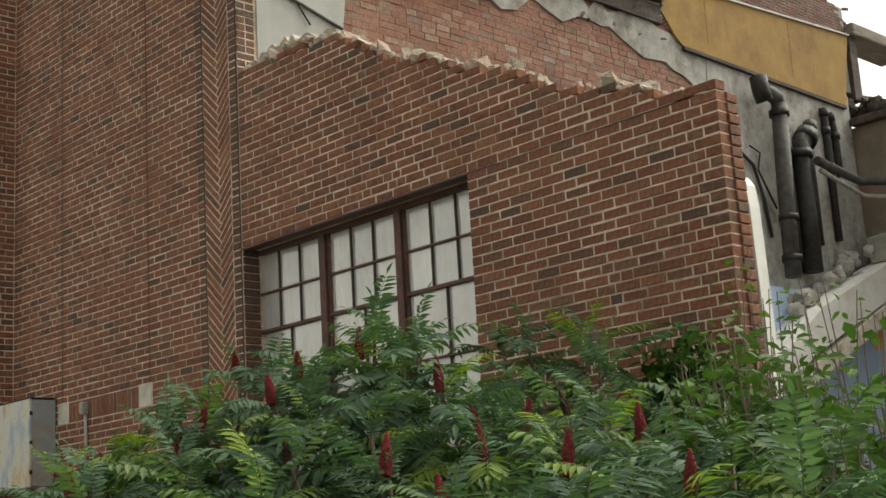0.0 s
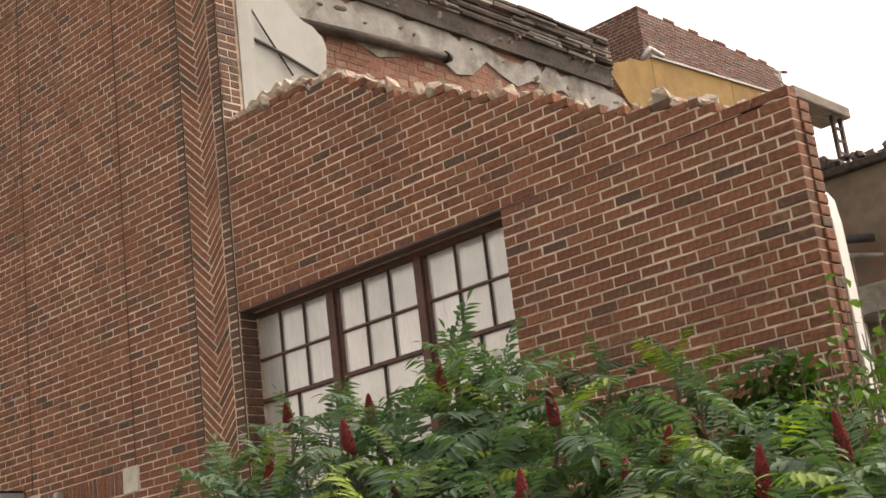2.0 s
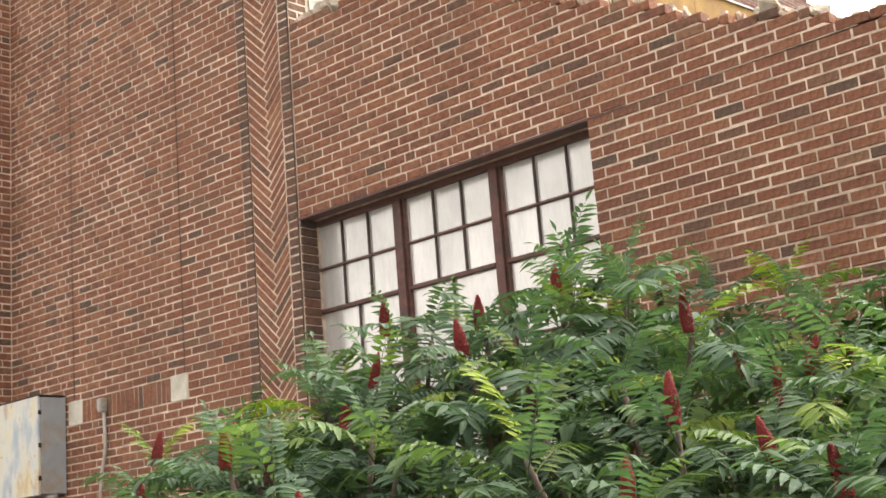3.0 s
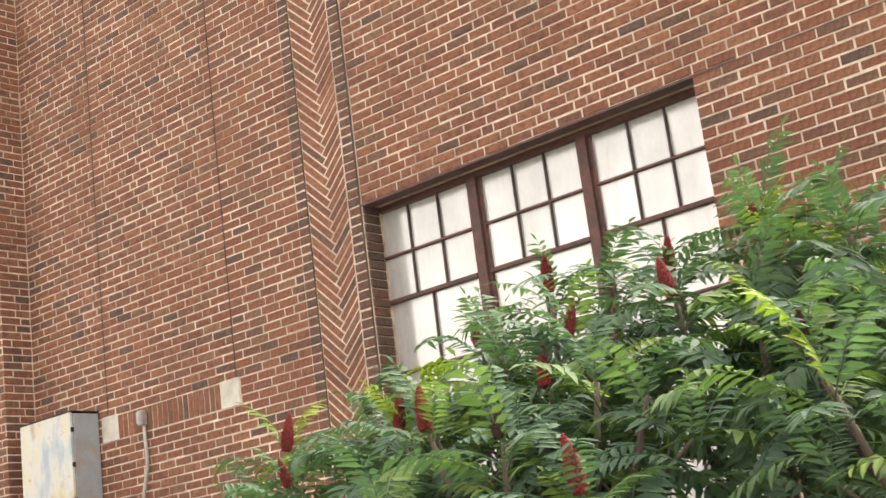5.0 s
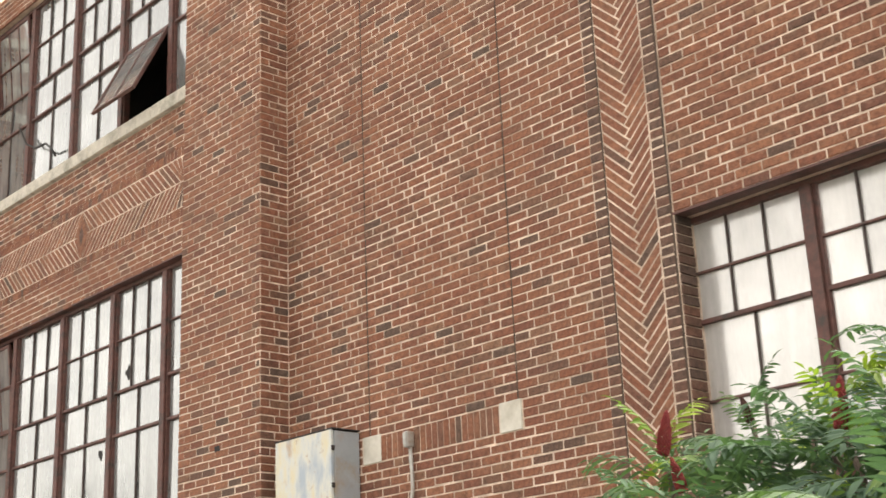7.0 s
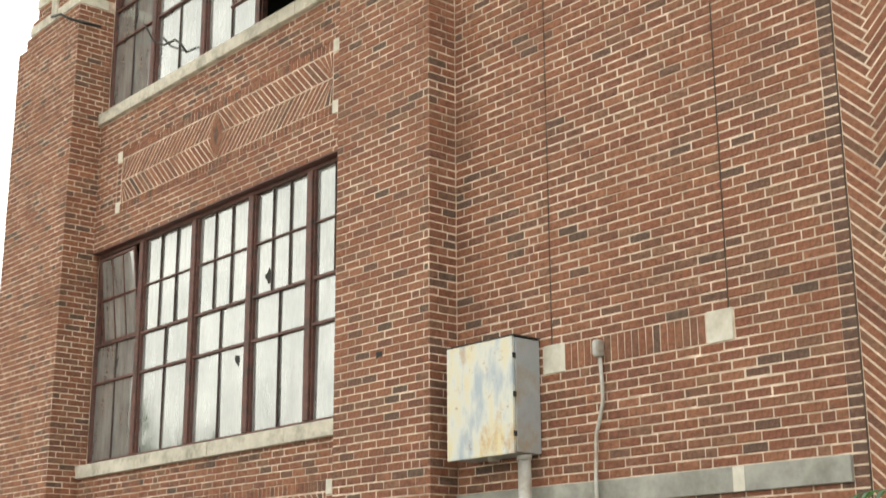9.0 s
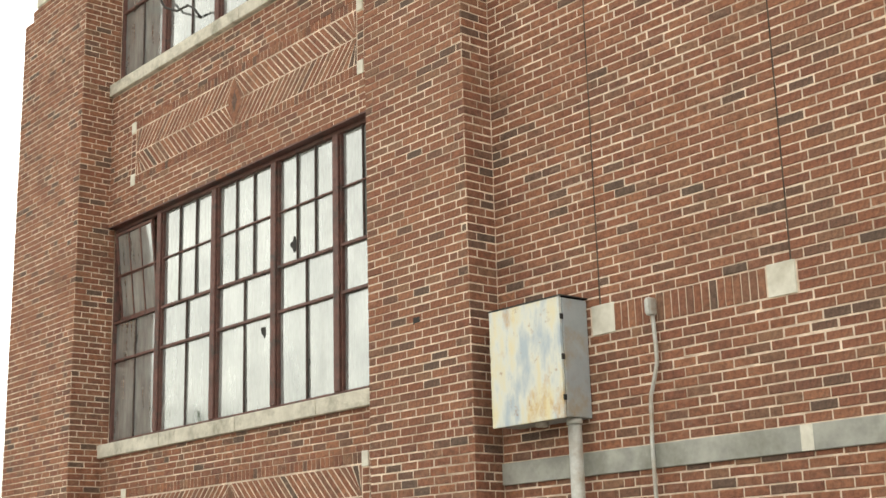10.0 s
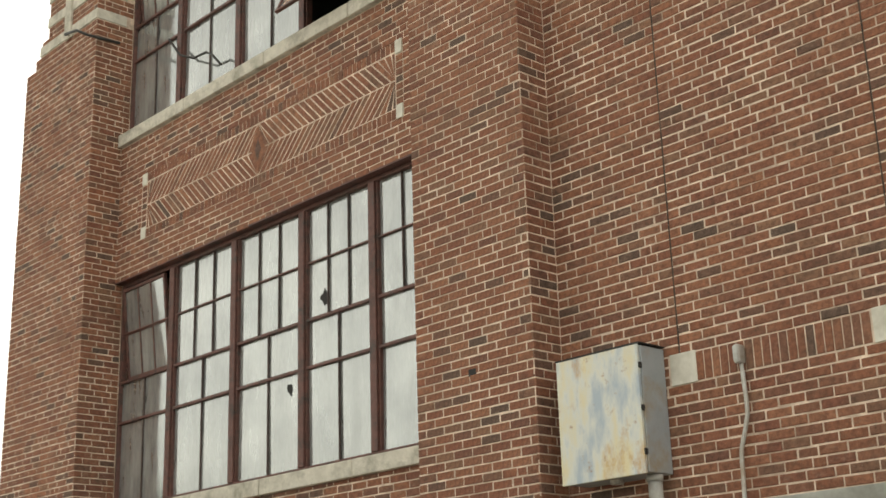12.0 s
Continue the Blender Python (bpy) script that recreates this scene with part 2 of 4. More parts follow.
def prism(bm, outline, near, far, along="y"):
    """A slab with the given outline (x and z, or y and z), between two depths."""
    place = (lambda a, d, z: (a, d, z)) if along == "y" else (lambda a, d, z: (d, a, z))
    rings = [[bm.verts.new(place(a, d, z)) for a, z in outline] for d in (near, far)]
    bm.faces.new(rings[0])
    bm.faces.new(rings[1][::-1])
    for i in range(len(outline)):
        j = (i + 1) % len(outline)
        bm.faces.new((rings[0][j], rings[0][i], rings[1][i], rings[1][j]))
    bmesh.ops.recalc_face_normals(bm, faces=bm.faces)
    return bm


def tube(bm, points, radius, sides=10, end=None):
    """A round bar along points, tapering from radius to end."""
    points = [Vector(p) for p in points]
    rings = []
    for i, p in enumerate(points):
        way = (points[min(i + 1, len(points) - 1)] - points[max(i - 1, 0)]).normalized()
        side = way.cross(Vector((0.31, 0.2, 0.93)) if abs(way.z) < 0.9 else Vector((1, 0.1, 0))).normalized()
        up = way.cross(side)
        r = radius + ((radius if end is None else end) - radius) * i / (len(points) - 1)
        rings.append([bm.verts.new(p + r * (math.cos(a) * side + math.sin(a) * up)) for a in (2 * math.pi * k / sides for k in range(sides))])
    for a, b in zip(rings, rings[1:]):
        for k in range(sides):
            bm.faces.new((a[k], a[(k + 1) % sides], b[(k + 1) % sides], b[k])).smooth = True
    bm.faces.new(rings[0][::-1])
    bm.faces.new(rings[-1])
    return bm


def setting(name, bm, mat, label, category):
    return tagged(part(name, bm, mat), label, category, kind="structure")


# ---- bricks ----
COURSE, LONG, SHORT, JOINT, DATUM = 0.0688, 0.2010, 0.0995, 0.0110, 2.41
rng = random.Random(7)


def brick_shape(length, height=COURSE - JOINT, proud=0.005, deep=0.02, wear=None):
    """Verts and faces of one brick: length along x, face towards -y, with worn arrises."""
    c, w = 0.0035, wear or (lambda: 0.0)
    back = [(0, deep, 0), (length, deep, 0), (length, deep, height), (0, deep, height)]
    rim = [(0, -proud + c, 0), (length, -proud + c, 0), (length, -proud + c, height), (0, -proud + c, height)]
    face = [(c + w(), -proud, c + w()), (length - c - w(), -proud, c + w()), (length - c - w(), -proud, height - c - w()), (c + w(), -proud, height - c - w())]
    faces = [(8, 9, 10, 11)]
    for lo in (0, 4):
        for i in range(4):
            j = (i + 1) % 4
            faces.append((lo + i, lo + j, lo + 4 + j, lo + 4 + i))
    return back + rim + face, faces


class Masonry:
    """Lays bricks on one wall: those of a chosen stretch as pieces of their own, the rest joined."""

    def __init__(self, wall, mat, origin, turn=0.0, own=None, most=300):
        self.wall, self.mat, self.own, self.most = wall, mat, own, most
        self.frame = Matrix.Translation(origin) @ Matrix.Rotation(turn, 4, "Z")
        self.verts, self.faces, self.count = [], [], 0
        self.shared = {}
        self.deep = 0.02

    def piece(self, u, z, length):
        whole = next((s for s in (LONG - JOINT, SHORT - JOINT) if abs(s - length) < 0.002), None)
        lean = rng.uniform(-0.0025, 0.0035)
        if whole and self.own and self.count < self.most and self.own[0] < u < self.own[1] and self.own[2] < z < self.own[3]:
            key = (whole, rng.randrange(8))
            if key not in self.shared:
                self.shared[key] = mesh_of(*brick_shape(whole, deep=self.deep, wear=lambda: rng.uniform(0, 0.0045)), self.mat, "brick")
            ob = new("brick", self.shared[key])
            ob.parent = self.wall
            ob.matrix_world = self.frame @ Matrix.Translation((u, lean, z))
            self.count += 1
            return
        give = rng.uniform(-0.0015, 0.002)
        self.add(*brick_shape(length + give, deep=self.deep, wear=lambda: rng.uniform(-0.001, 0.0058)), Matrix.Translation((u - give / 2, lean, z)) @ Matrix.Rotation(rng.uniform(-0.009, 0.009), 4, "Y"))

    def add(self, verts, faces, m):
        m, base = self.frame @ m, len(self.verts)
        self.verts += [m @ Vector(v) for v in verts]
        self.faces += [tuple(base + i for i in f) for f in faces]

    def lay(self, z0, z1, spans, stack=False):
        """Courses between z0 and z1; spans(z) gives the stretches of each course."""
        k = math.ceil((z0 - DATUM) / COURSE - 0.01)
        before, after = [], []
        while DATUM + (k + 1) * COURSE < z1 + 0.012:
            z = DATUM + k * COURSE
            for a, b in spans(z + COURSE / 2):
                if b - a < 0.04:
                    continue
                u, first, marks = a, True, []
                while u < b - 0.02:
                    if stack:
                        length = b - a
                    elif first and k % 2:
                        length = SHORT * rng.choice((1, 1, 1.5))
                    else:
                        length = SHORT if rng.random() < 0.12 else LONG
                        if any(abs(u + length - p) < 0.035 for p in before):
                            length = next((n for n in (LONG, SHORT, LONG * 0.75, LONG * 0.86) if all(abs(u + n - p) > 0.03 for p in before)), length)
                    first = False
                    if b - u - length < 0.06:
                        length = b - u
                        if length > LONG * 1.25:
                            length = length / 2
                    self.piece(u, z + JOINT / 2 + rng.uniform(-0.0014, 0.0014), length - (0.002 if stack else JOINT))
                    u += length
                    marks.append(u)
                after += marks
            before, after = after, []
            k += 1

    def slanted(self, corners, proud=0.006):
        """A brick with four given corners (u, z) in the wall's face, shrunk by half a joint."""
        mid = [sum(c[i] for c in corners) / 4 for i in (0, 1)]
        out = []
        for d, shrink in ((0.02, 0.0), (-proud + 0.003, 0.0), (-proud, 0.004)):
            for u, z in corners:
                du, dz = u - mid[0], z - mid[1]
                n = math.hypot(du, dz)
                out.append((mid[0] + du * (1 - shrink / n), d, mid[1] + dz * (1 - shrink / n)))
        faces = [(8, 9, 10, 11)] + [(lo + i, lo + (i + 1) % 4, lo + 4 + (i + 1) % 4, lo + 4 + i) for lo in (0, 4) for i in range(4)]
        self.add(out, faces, Matrix.Identity(4))

    def done(self):
        if self.verts:
            ob = new("brickwork", mesh_of(self.verts, self.faces, self.mat, "brickwork"))
            ob.parent = self.wall
            tagged(ob, kind="stuff")


GROUND, TOP = -0.05, 10.6

# ---- ground ----
setting("ground", boxed(-400, 400, -400, 600, -0.6, -0.05), EARTH, "bare earth and gravel round the building", "ground")
setting("pavement", boxed(-40, 40, -11, -5.2, -0.2, 0.0, 0.02), CONCRETE, "worn concrete pavement along the lot", "pavement")
setting("road", boxed(-200, 200, -30, -11.6, -0.2, -0.04), ASPHALT, "dark asphalt road in front of the building", "road")

# ---- facade: the blank bay with the chevron strip ----
BLANK = (-2.52, 1.69)
wall_blank = setting("wall_blank", boxed(BLANK[0], BLANK[1], 0.0, 0.34, GROUND, TOP), MORTAR, "tall red-brown brick wall with pale mortar joints and a chevron strip", "brick wall")
# grid of the bay: stacked piers, panel between the seams, chevron strip
SEAMS, STRIP = (-1.45, 0.19), (1.145, 1.555)
BAND = (3.236, 3.4425)
lay = Masonry(wall_blank, BRICK, (0, 0, 0), own=(0.0, 1.1, 2.4, 7.2))


def blank_spans(z):
    out = [(BLANK[0], SEAMS[0] + 0.004), (SEAMS[1] + 0.005, STRIP[0] - 0.106)]
    if 2.24 < z < 2.41:
        return []
    if BAND[0] < z < BAND[1]:
        return [(BLANK[0], -1.54), (0.235, STRIP[0] - 0.106)]
    if z < BAND[0]:
        return [(BLANK[0], STRIP[0] - 0.106)]
    return out + [(SEAMS[0] + 0.005, SEAMS[1] + 0.004)]


lay.lay(GROUND, TOP, blank_spans)
# soldier course between the two pale stones
for i in range(20):
    u = -1.315 + i * 1.31 / 20
    lay.add(*[(lambda v, f: ([(x * 0.0555 / 0.2, y, z) for x, y, z in v], f))(*brick_shape(0.2, BAND[1] - BAND[0] - 0.012))][0], Matrix.Translation((u, rng.uniform(-0.002, 0.002), BAND[0] + 0.006)))
# chevrons
pitch, slope, mid = 0.083, 0.95, STRIP[0] + (STRIP[1] - STRIP[0]) * 0.54
z, t, off = -0.1, pitch - JOINT * 1.55, pitch / 2
while z < TOP - 0.35:
    # each brick's square end butts against the side of the next across the middle
    left = [(STRIP[0] + 0.006, 0), (mid - off / (2 * slope), 0), (mid + (t - off) / (2 * slope), t), (STRIP[0] + 0.006, t)]
    right = [(mid + (pitch - off) / (2 * slope), 0), (STRIP[1] - 0.006, 0), (STRIP[1] - 0.006, t), (mid + (pitch - off - t) / (2 * slope), t)]
    lay.slanted([(u, z + (mid - u) * slope + up) for u, up in left], 0.002 + rng.uniform(-0.001, 0.001))
    lay.slanted([(u, z + (u - mid) * slope + off + up) for u, up in right], 0.002 + rng.uniform(-0.001, 0.001))
    z += pitch
lay.done()
dark = Masonry(wall_blank, DARK_BRICK, (0, 0, 0))
for edge in (STRIP[0] - 0.112, STRIP[1] + 0.006):
    dark.lay(GROUND, TOP, lambda z: [(edge, edge + 0.106)], stack=True)
dark.done()
# the bare end of this bay above the broken wall, in the darker brick
end_bricks = Masonry(wall_blank, DARK_BRICK, (BLANK[1], 0, 0), radians(90))
end_bricks.lay(5.95, TOP, lambda z: [(0.0, 0.2)] if rng.random() < 0.5 else [(0.0, 0.1), (0.1, 0.2)])
end_bricks.done()
for seam in (*SEAMS, STRIP[0] - 0.003, STRIP[1] + 0.117):
    low = BAND[1] if seam in SEAMS else GROUND
    part("sealed_joint", boxed(seam - 0.005, seam + (0.006 if seam < 1.6 else 0.010), -0.005, 0.01, low, TOP), SEALANT, wall_blank, "dark sealed movement joint")
for u in (-1.535, 0.0):
    part("pale_stone", boxed(u + 0.004, u + 0.221, -0.012, 0.05, BAND[0] - 0.002, BAND[1] + 0.008, 0.004), LIMESTONE, wall_blank, "square block of pale limestone")

belt_course = setting("belt_course", boxed(BLANK[0] + 0.002, 0.205, -0.03, 0.06, 2.242, 2.406, 0.006), CONCRETE, "grey stone belt course with stained joints", "stone band")
part("belt_block", boxed(0.212, 1.03, -0.03, 0.06, 2.242, 2.406, 0.006), CONCRETE, belt_course)
part("joint_patch", boxed(0.165, 0.255, -0.0325, 0.0, 2.245, 2.403), LIMESTONE, belt_course, "pale mortar patch on the joint")

# ---- facade: the broken bay with its window ----
OPEN = (1.70, 4.445, 1.62, 4.402)
BREAK = ((1.695, 5.99), (2.17, 5.98), (2.61, 5.97), (3.02, 5.92), (3.4, 5.70), (3.76, 5.48), (4.11, 5.40), (4.42, 5.22), (4.84, 5.09), (5.12, 4.91), (5.38, 4.78), (5.65, 4.70), (5.95, 4.64), (6.14, 4.53), (6.33, 4.43), (6.45, 4.48), (6.6, 4.46))
END = 6.605


def broken(u):
    return float(np.interp(u, [p[0] for p in BREAK], [p[1] for p in BREAK]))


core = bmesh.new()
ragged = [(u, broken(u) - rng.uniform(0.04, 0.075)) for u in np.arange(1.70, END, 0.09)]
prism(core, [(1.695, OPEN[3])] + [(END - 0.014, OPEN[3])] + [(END - 0.014, ragged[-1][1])] + ragged[::-1] + [(1.695, ragged[0][1])], 0.0, 0.21)
wall_broken = setting("wall_broken", core, MORTAR, "half-demolished red-brown brick wall with a ragged stepped top", "brick wall")
part("wall_core", boxed(OPEN[1], END - 0.014, 0.0, 0.21, GROUND, OPEN[3]), MORTAR, wall_broken)
part("wall_core", boxed(1.695, OPEN[1], 0.0, 0.21, GROUND, OPEN[2]), MORTAR, wall_broken)
lay = Masonry(wall_broken, BRICK, (0, 0, 0), own=(4.4, 6.3, 2.4, 4.6))
lay.deep = 0.09


def broken_spans(z):
    if z < OPEN[2]:
        runs = [(1.695, END)]
    elif z < OPEN[3]:
        runs = [(OPEN[1], END)]
    else:
        runs = [(1.695, END)]
    out = []
    for a, b in runs:
        inside = [u for u in np.arange(a, b + 0.001, 0.02) if broken(u) + 0.012 * math.sin(u * 37) > z]
        if not inside:
            continue
        start = prev = inside[0]
        for u in inside[1:] + [99]:
            if u - prev > 0.03:
                tail = prev if prev > b - 0.03 else prev - rng.uniform(0.0, 0.05)
                out.append((start, min(b, tail + 0.02)))
                start = u
            prev = u
    return out


lay.lay(GROUND, 6.2, broken_spans)
lay.done()
end_bricks = Masonry(wall_broken, BRICK, (END, 0, 0), radians(90))
end_bricks.lay(GROUND, 4.46, lambda z: [(0.088, 0.205)])
end_bricks.done()
# reveals of the opening, in a darker brick than the face
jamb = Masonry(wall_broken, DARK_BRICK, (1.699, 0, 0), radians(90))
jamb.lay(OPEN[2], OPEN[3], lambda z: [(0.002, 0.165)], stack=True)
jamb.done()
part("lintel", boxed(OPEN[0] - 0.02, OPEN[1] + 0.30, -0.008, 0.1, OPEN[3] - 0.012, OPEN[3] + 0.004), STEEL_PAINT, wall_broken, "thin rusty steel lintel")

# crumbled mortar and broken bricks on the ragged top
bm = bmesh.new()
ledge = [(u, broken(u) + 0.03 + 0.13 * max(0.0, 1 - abs(u - 2.25) / 0.85) + rng.uniform(-0.03, 0.035)) for u in np.arange(1.70, 4.6, 0.045)]
prism(bm, [(1.70, 5.2)] + [(u, z - (0.04 if u > 3.1 else 0)) for u, z in ledge] + [(4.6, 5.1)], 0.08, 0.3)
bmesh.ops.triangulate(bm, faces=bm.faces)
tagged(part("mortar_bed", bm, RUBBLE), "torn pinkish mortar bed along the wall top", "mortar", kind="structure")
rubble = bmesh.new()
for i in range(340):
    u = rng.uniform(1.72, 6.5) if i > 130 else rng.uniform(1.72, 4.6)
    s = rng.uniform(0.014, 0.04) if i % 9 else 0.07
    m = pose(u, rng.uniform(0.03, 0.19), broken(u) - 0.02 + rng.uniform(0, 0.03) + (0.08 * max(0.0, 1 - abs(u - 2.25) / 0.85) if i % 2 else 0), rng.uniform(0, 90), rng.uniform(0, 90), rng.uniform(0, 90)) @ Matrix.Diagonal((s * rng.uniform(0.8, 1.9), s, s * rng.uniform(0.5, 1), 1))
    for w in bmesh.ops.create_icosphere(rubble, subdivisions=1, radius=1, matrix=m)["verts"]:
        w.co += 0.6 * s * noise.noise_vector(w.co * 23)
tagged(part("rubble", rubble, RUBBLE), "crumbled pale mortar and broken brick on the wall top", "rubble", kind="stuff")


def steel_window(name, label, x0, x1, z0, z1, y, mullions, rows, top_cols, low_cols, split, glass, skip=()):
    """A steel window of bays between wide mullions; rows are bar heights from below."""
    holder = tagged(new(name), label, "window", kind="structure")
    holder.location = (x0, y, z0)
    inv = Matrix.Translation((-x0, -y, -z0))

    def put(n, bm, mat, to=holder, lab=""):
        bmesh.ops.transform(bm, matrix=inv, verts=bm.verts)
        return part(n, bm, mat, to, lab)

    put("head_rail", boxed(x0, x1, y - 0.03, y + 0.05, z1 - 0.04, z1, 0.004), STEEL_PAINT)
    put("bottom_rail", boxed(x0, x1, y - 0.03, y + 0.05, z0, z0 + 0.05, 0.004), STEEL_PAINT)
    edges = [x0] + [v for m in mullions for v in m] + [x1]
    put("jamb_rail", boxed(x0, x0 + 0.032, y - 0.03, y + 0.05, z0 + 0.05, z1 - 0.04, 0.004), STEEL_PAINT)
    put("jamb_rail", boxed(x1 - 0.05, x1, y - 0.03, y + 0.05, z0 + 0.05, z1 - 0.04, 0.004), STEEL_PAINT)
    for a, b in mullions:
        bm = boxed(a, b, y - 0.02, y + 0.05, z0 + 0.05, z1 - 0.04, 0.004)
        box(bm, a + 0.02, b - 0.02, y - 0.045, y - 0.02, z0 + 0.05, z1 - 0.04, 0.006)
        put("mullion", bm, STEEL_PAINT)
    for i in range(0, len(edges), 2):
        a, b = edges[i] + (0.032 if i == 0 else 0), edges[i + 1] - (0.05 if i == len(edges) - 2 else 0)
        levels = [z0 + 0.05] + list(rows) + [z1 - 0.04]
        for r in range(len(levels) - 1):
            lo, hi = levels[r], levels[r + 1]
            cols = top_cols if lo >= split - 0.01 else low_cols
            for c in range(cols):
                u0, u1 = a + (b - a) * c / cols, a + (b - a) * (c + 1) / cols
                if (i // 2, r) not in skip:
                    g = glass
                    bm = bmesh.new()
                    box(bm, u0 + 0.004, u1 - 0.004, -0.003, 0.003, lo + 0.004, hi - 0.004)
                    tilt = Matrix.Translation((0, y + 0.012, 0)) @ Matrix.Translation(((u0 + u1) / 2, 0, (lo + hi) / 2)) @ Matrix.Rotation(radians(rng.uniform(-0.5, 0.5)), 4, "X") @ Matrix.Rotation(radians(rng.uniform(-0.5, 0.5)), 4, "Z") @ Matrix.Translation((-(u0 + u1) / 2, 0, -(lo + hi) / 2))
                    bmesh.ops.transform(bm, matrix=tilt, verts=bm.verts)
                    put("pane", bm, g)
                if c and (i // 2, r) not in skip:
                    put("glazing_bar", boxed(u0 - 0.0065, u0 + 0.0065, y - 0.014, y + 0.008, lo, hi, 0.003), BAR_PAINT)
            if r:
                heavy = abs(lo - split) < 0.02 or r == 1
                w = 0.015 if heavy else 0.009
                put("crossbar", boxed(a, b, y - (0.026 if heavy else 0.016), y + 0.01, lo - w, lo + w, 0.003), STEEL_PAINT)
    return holder


window_1 = steel_window("window_1", "steel factory window with dusty pale panes and brown frames", 1.64, OPEN[1] - 0.002, OPEN[2] + 0.02, OPEN[3] - 0.004, 0.19,
                        ((2.515, 2.636), (3.446, 3.561)), (2.12, 2.65, 3.172, 3.69, 4.02), 3, 2, 3.69, PANE_WARM)

# ---- facade: pilaster, window bay, corner tower ----
PIL, BAY, TOWER = (-3.79, -2.52), 0.10, (-11.08, -9.32)
FRONT = -0.30
pilaster = setting("pilaster", boxed(PIL[0], PIL[1], FRONT, 0.34, GROUND, TOP), MORTAR, "plain projecting pier of red-brown brick", "brick pier")
lay = Masonry(pilaster, BRICK, (0, FRONT, 0), own=(-3.7, -2.5, 2.6, 6.4))
lay.lay(GROUND, TOP, lambda z: [PIL])
lay.done()
side = Masonry(pilaster, BRICK, (PIL[1], FRONT, 0), radians(90))
side.lay(GROUND, TOP, lambda z: [(0.0, 0.3)])
side.done()

SILLS, HEAD = (3.225, 7.60), (5.80, 10.2)
WIN = (-9.30, -3.80)
core = boxed(TOWER[1], PIL[0], BAY, 0.45, GROUND, SILLS[0] - 0.16)
wall_bay = setting("wall_bay", core, MORTAR, "brick window bay with patterned spandrel panels", "brick wall")
part("wall_core", boxed(TOWER[1], PIL[0], BAY, 0.45, HEAD[0], SILLS[1] - 0.16), MORTAR, wall_bay)
part("wall_core", boxed(TOWER[1], PIL[0], BAY, 0.45, HEAD[1], TOP), MORTAR, wall_bay)
lay = Masonry(wall_bay, BRICK, (0, BAY, 0), own=(-8.8, -4.0, 5.8, 6.4))
PANEL = (-8.70, -4.42)


def bay_spans(z):
    for s, h in zip(SILLS, HEAD):
        if s - 0.16 < z < h:
            return []
    for low in (6.18, 1.911):
        if low < z < low + 0.78:
            return [(TOWER[1], PANEL[0] - 0.1), (PANEL[1] + 0.1, PIL[0])]
    return [(TOWER[1], PIL[0])]


lay.lay(GROUND, TOP, bay_spans)
for low in (6.19, 1.921):
    # header rows frame the chevron panel
    for z in (low, low + 0.665):
        n = 62
        for i in range(n):
            u = PANEL[0] + (PANEL[1] - PANEL[0]) * i / n
            v, f = brick_shape(0.2, 0.095)
            lay.add([(x * 0.058 / 0.2, y, q) for x, y, q in v], f, Matrix.Translation((u + 0.005, rng.uniform(-0.002, 0.002), z + 0.005)))
    mid, half, base, reach = (PANEL[0] + PANEL[1]) / 2, 0.278, low + 0.104, (PANEL[1] - PANEL[0]) / 2 - 0.012
    step = 0.094
    for sign in (-1, 1):
        u = 0.02 - half + step
        while u < reach:
            t = step - 0.021
            for up in (0, 1):
                a, b = (u, u + half - 0.01) if up == 0 else (u + half - 0.01, u)
                z0, z1 = base + up * half + 0.006, base + (up + 1) * half - 0.006
                quad = [(p, q) for p, q in ((a, z0), (a + t, z0), (b + t, z1), (b, z1))]
                # cut to the panel's end and to the middle line
                quad = [(min(max(p, 0.006), reach), q) for p, q in quad]
                if max(p for p, _ in quad) - min(p for p, _ in quad) > 0.02 and abs(quad[0][0] - quad[1][0]) + abs(quad[2][0] - quad[3][0]) > 0.02:
                    lay.slanted([(mid + sign * p, q) for p, q in quad][::sign], 0.0015)
            u += step
    part("lozenge", prism(bmesh.new(), [(mid, base + 0.012), (mid + 0.115, base + half), (mid, base + 2 * half - 0.012), (mid - 0.115, base + half)], BAY - 0.0035, BAY + 0.01), BRICK, wall_bay, "brick lozenge in the panel's middle")
    part("lozenge_core", prism(bmesh.new(), [(mid, base + half - 0.12), (mid + 0.055, base + half), (mid, base + half + 0.12), (mid - 0.055, base + half)], BAY - 0.006, BAY - 0.0036), DARK_BRICK, wall_bay, "dark lozenge in the panel's middle")
    for u in (PANEL[0] - 0.095, PANEL[1] + 0.003):
        for z in (low - 0.005, low + 0.635):
            part("pale_stone", boxed(u, u + 0.092, BAY - 0.014, BAY + 0.05, z, z + 0.135, 0.004), LIMESTONE, wall_bay, "small block of pale limestone")
        for k in range(7):
            lay.add(*brick_shape(0.09, 0.058), Matrix.Translation((u, 0, low + 0.138 + k * 0.071)))
lay.done()
part("lintel", boxed(WIN[0] - 0.02, WIN[1] + 0.01, BAY - 0.006, BAY + 0.12, HEAD[0] - 0.014, HEAD[0] + 0.002), STEEL_PAINT, wall_bay, "thin rusty steel lintel")

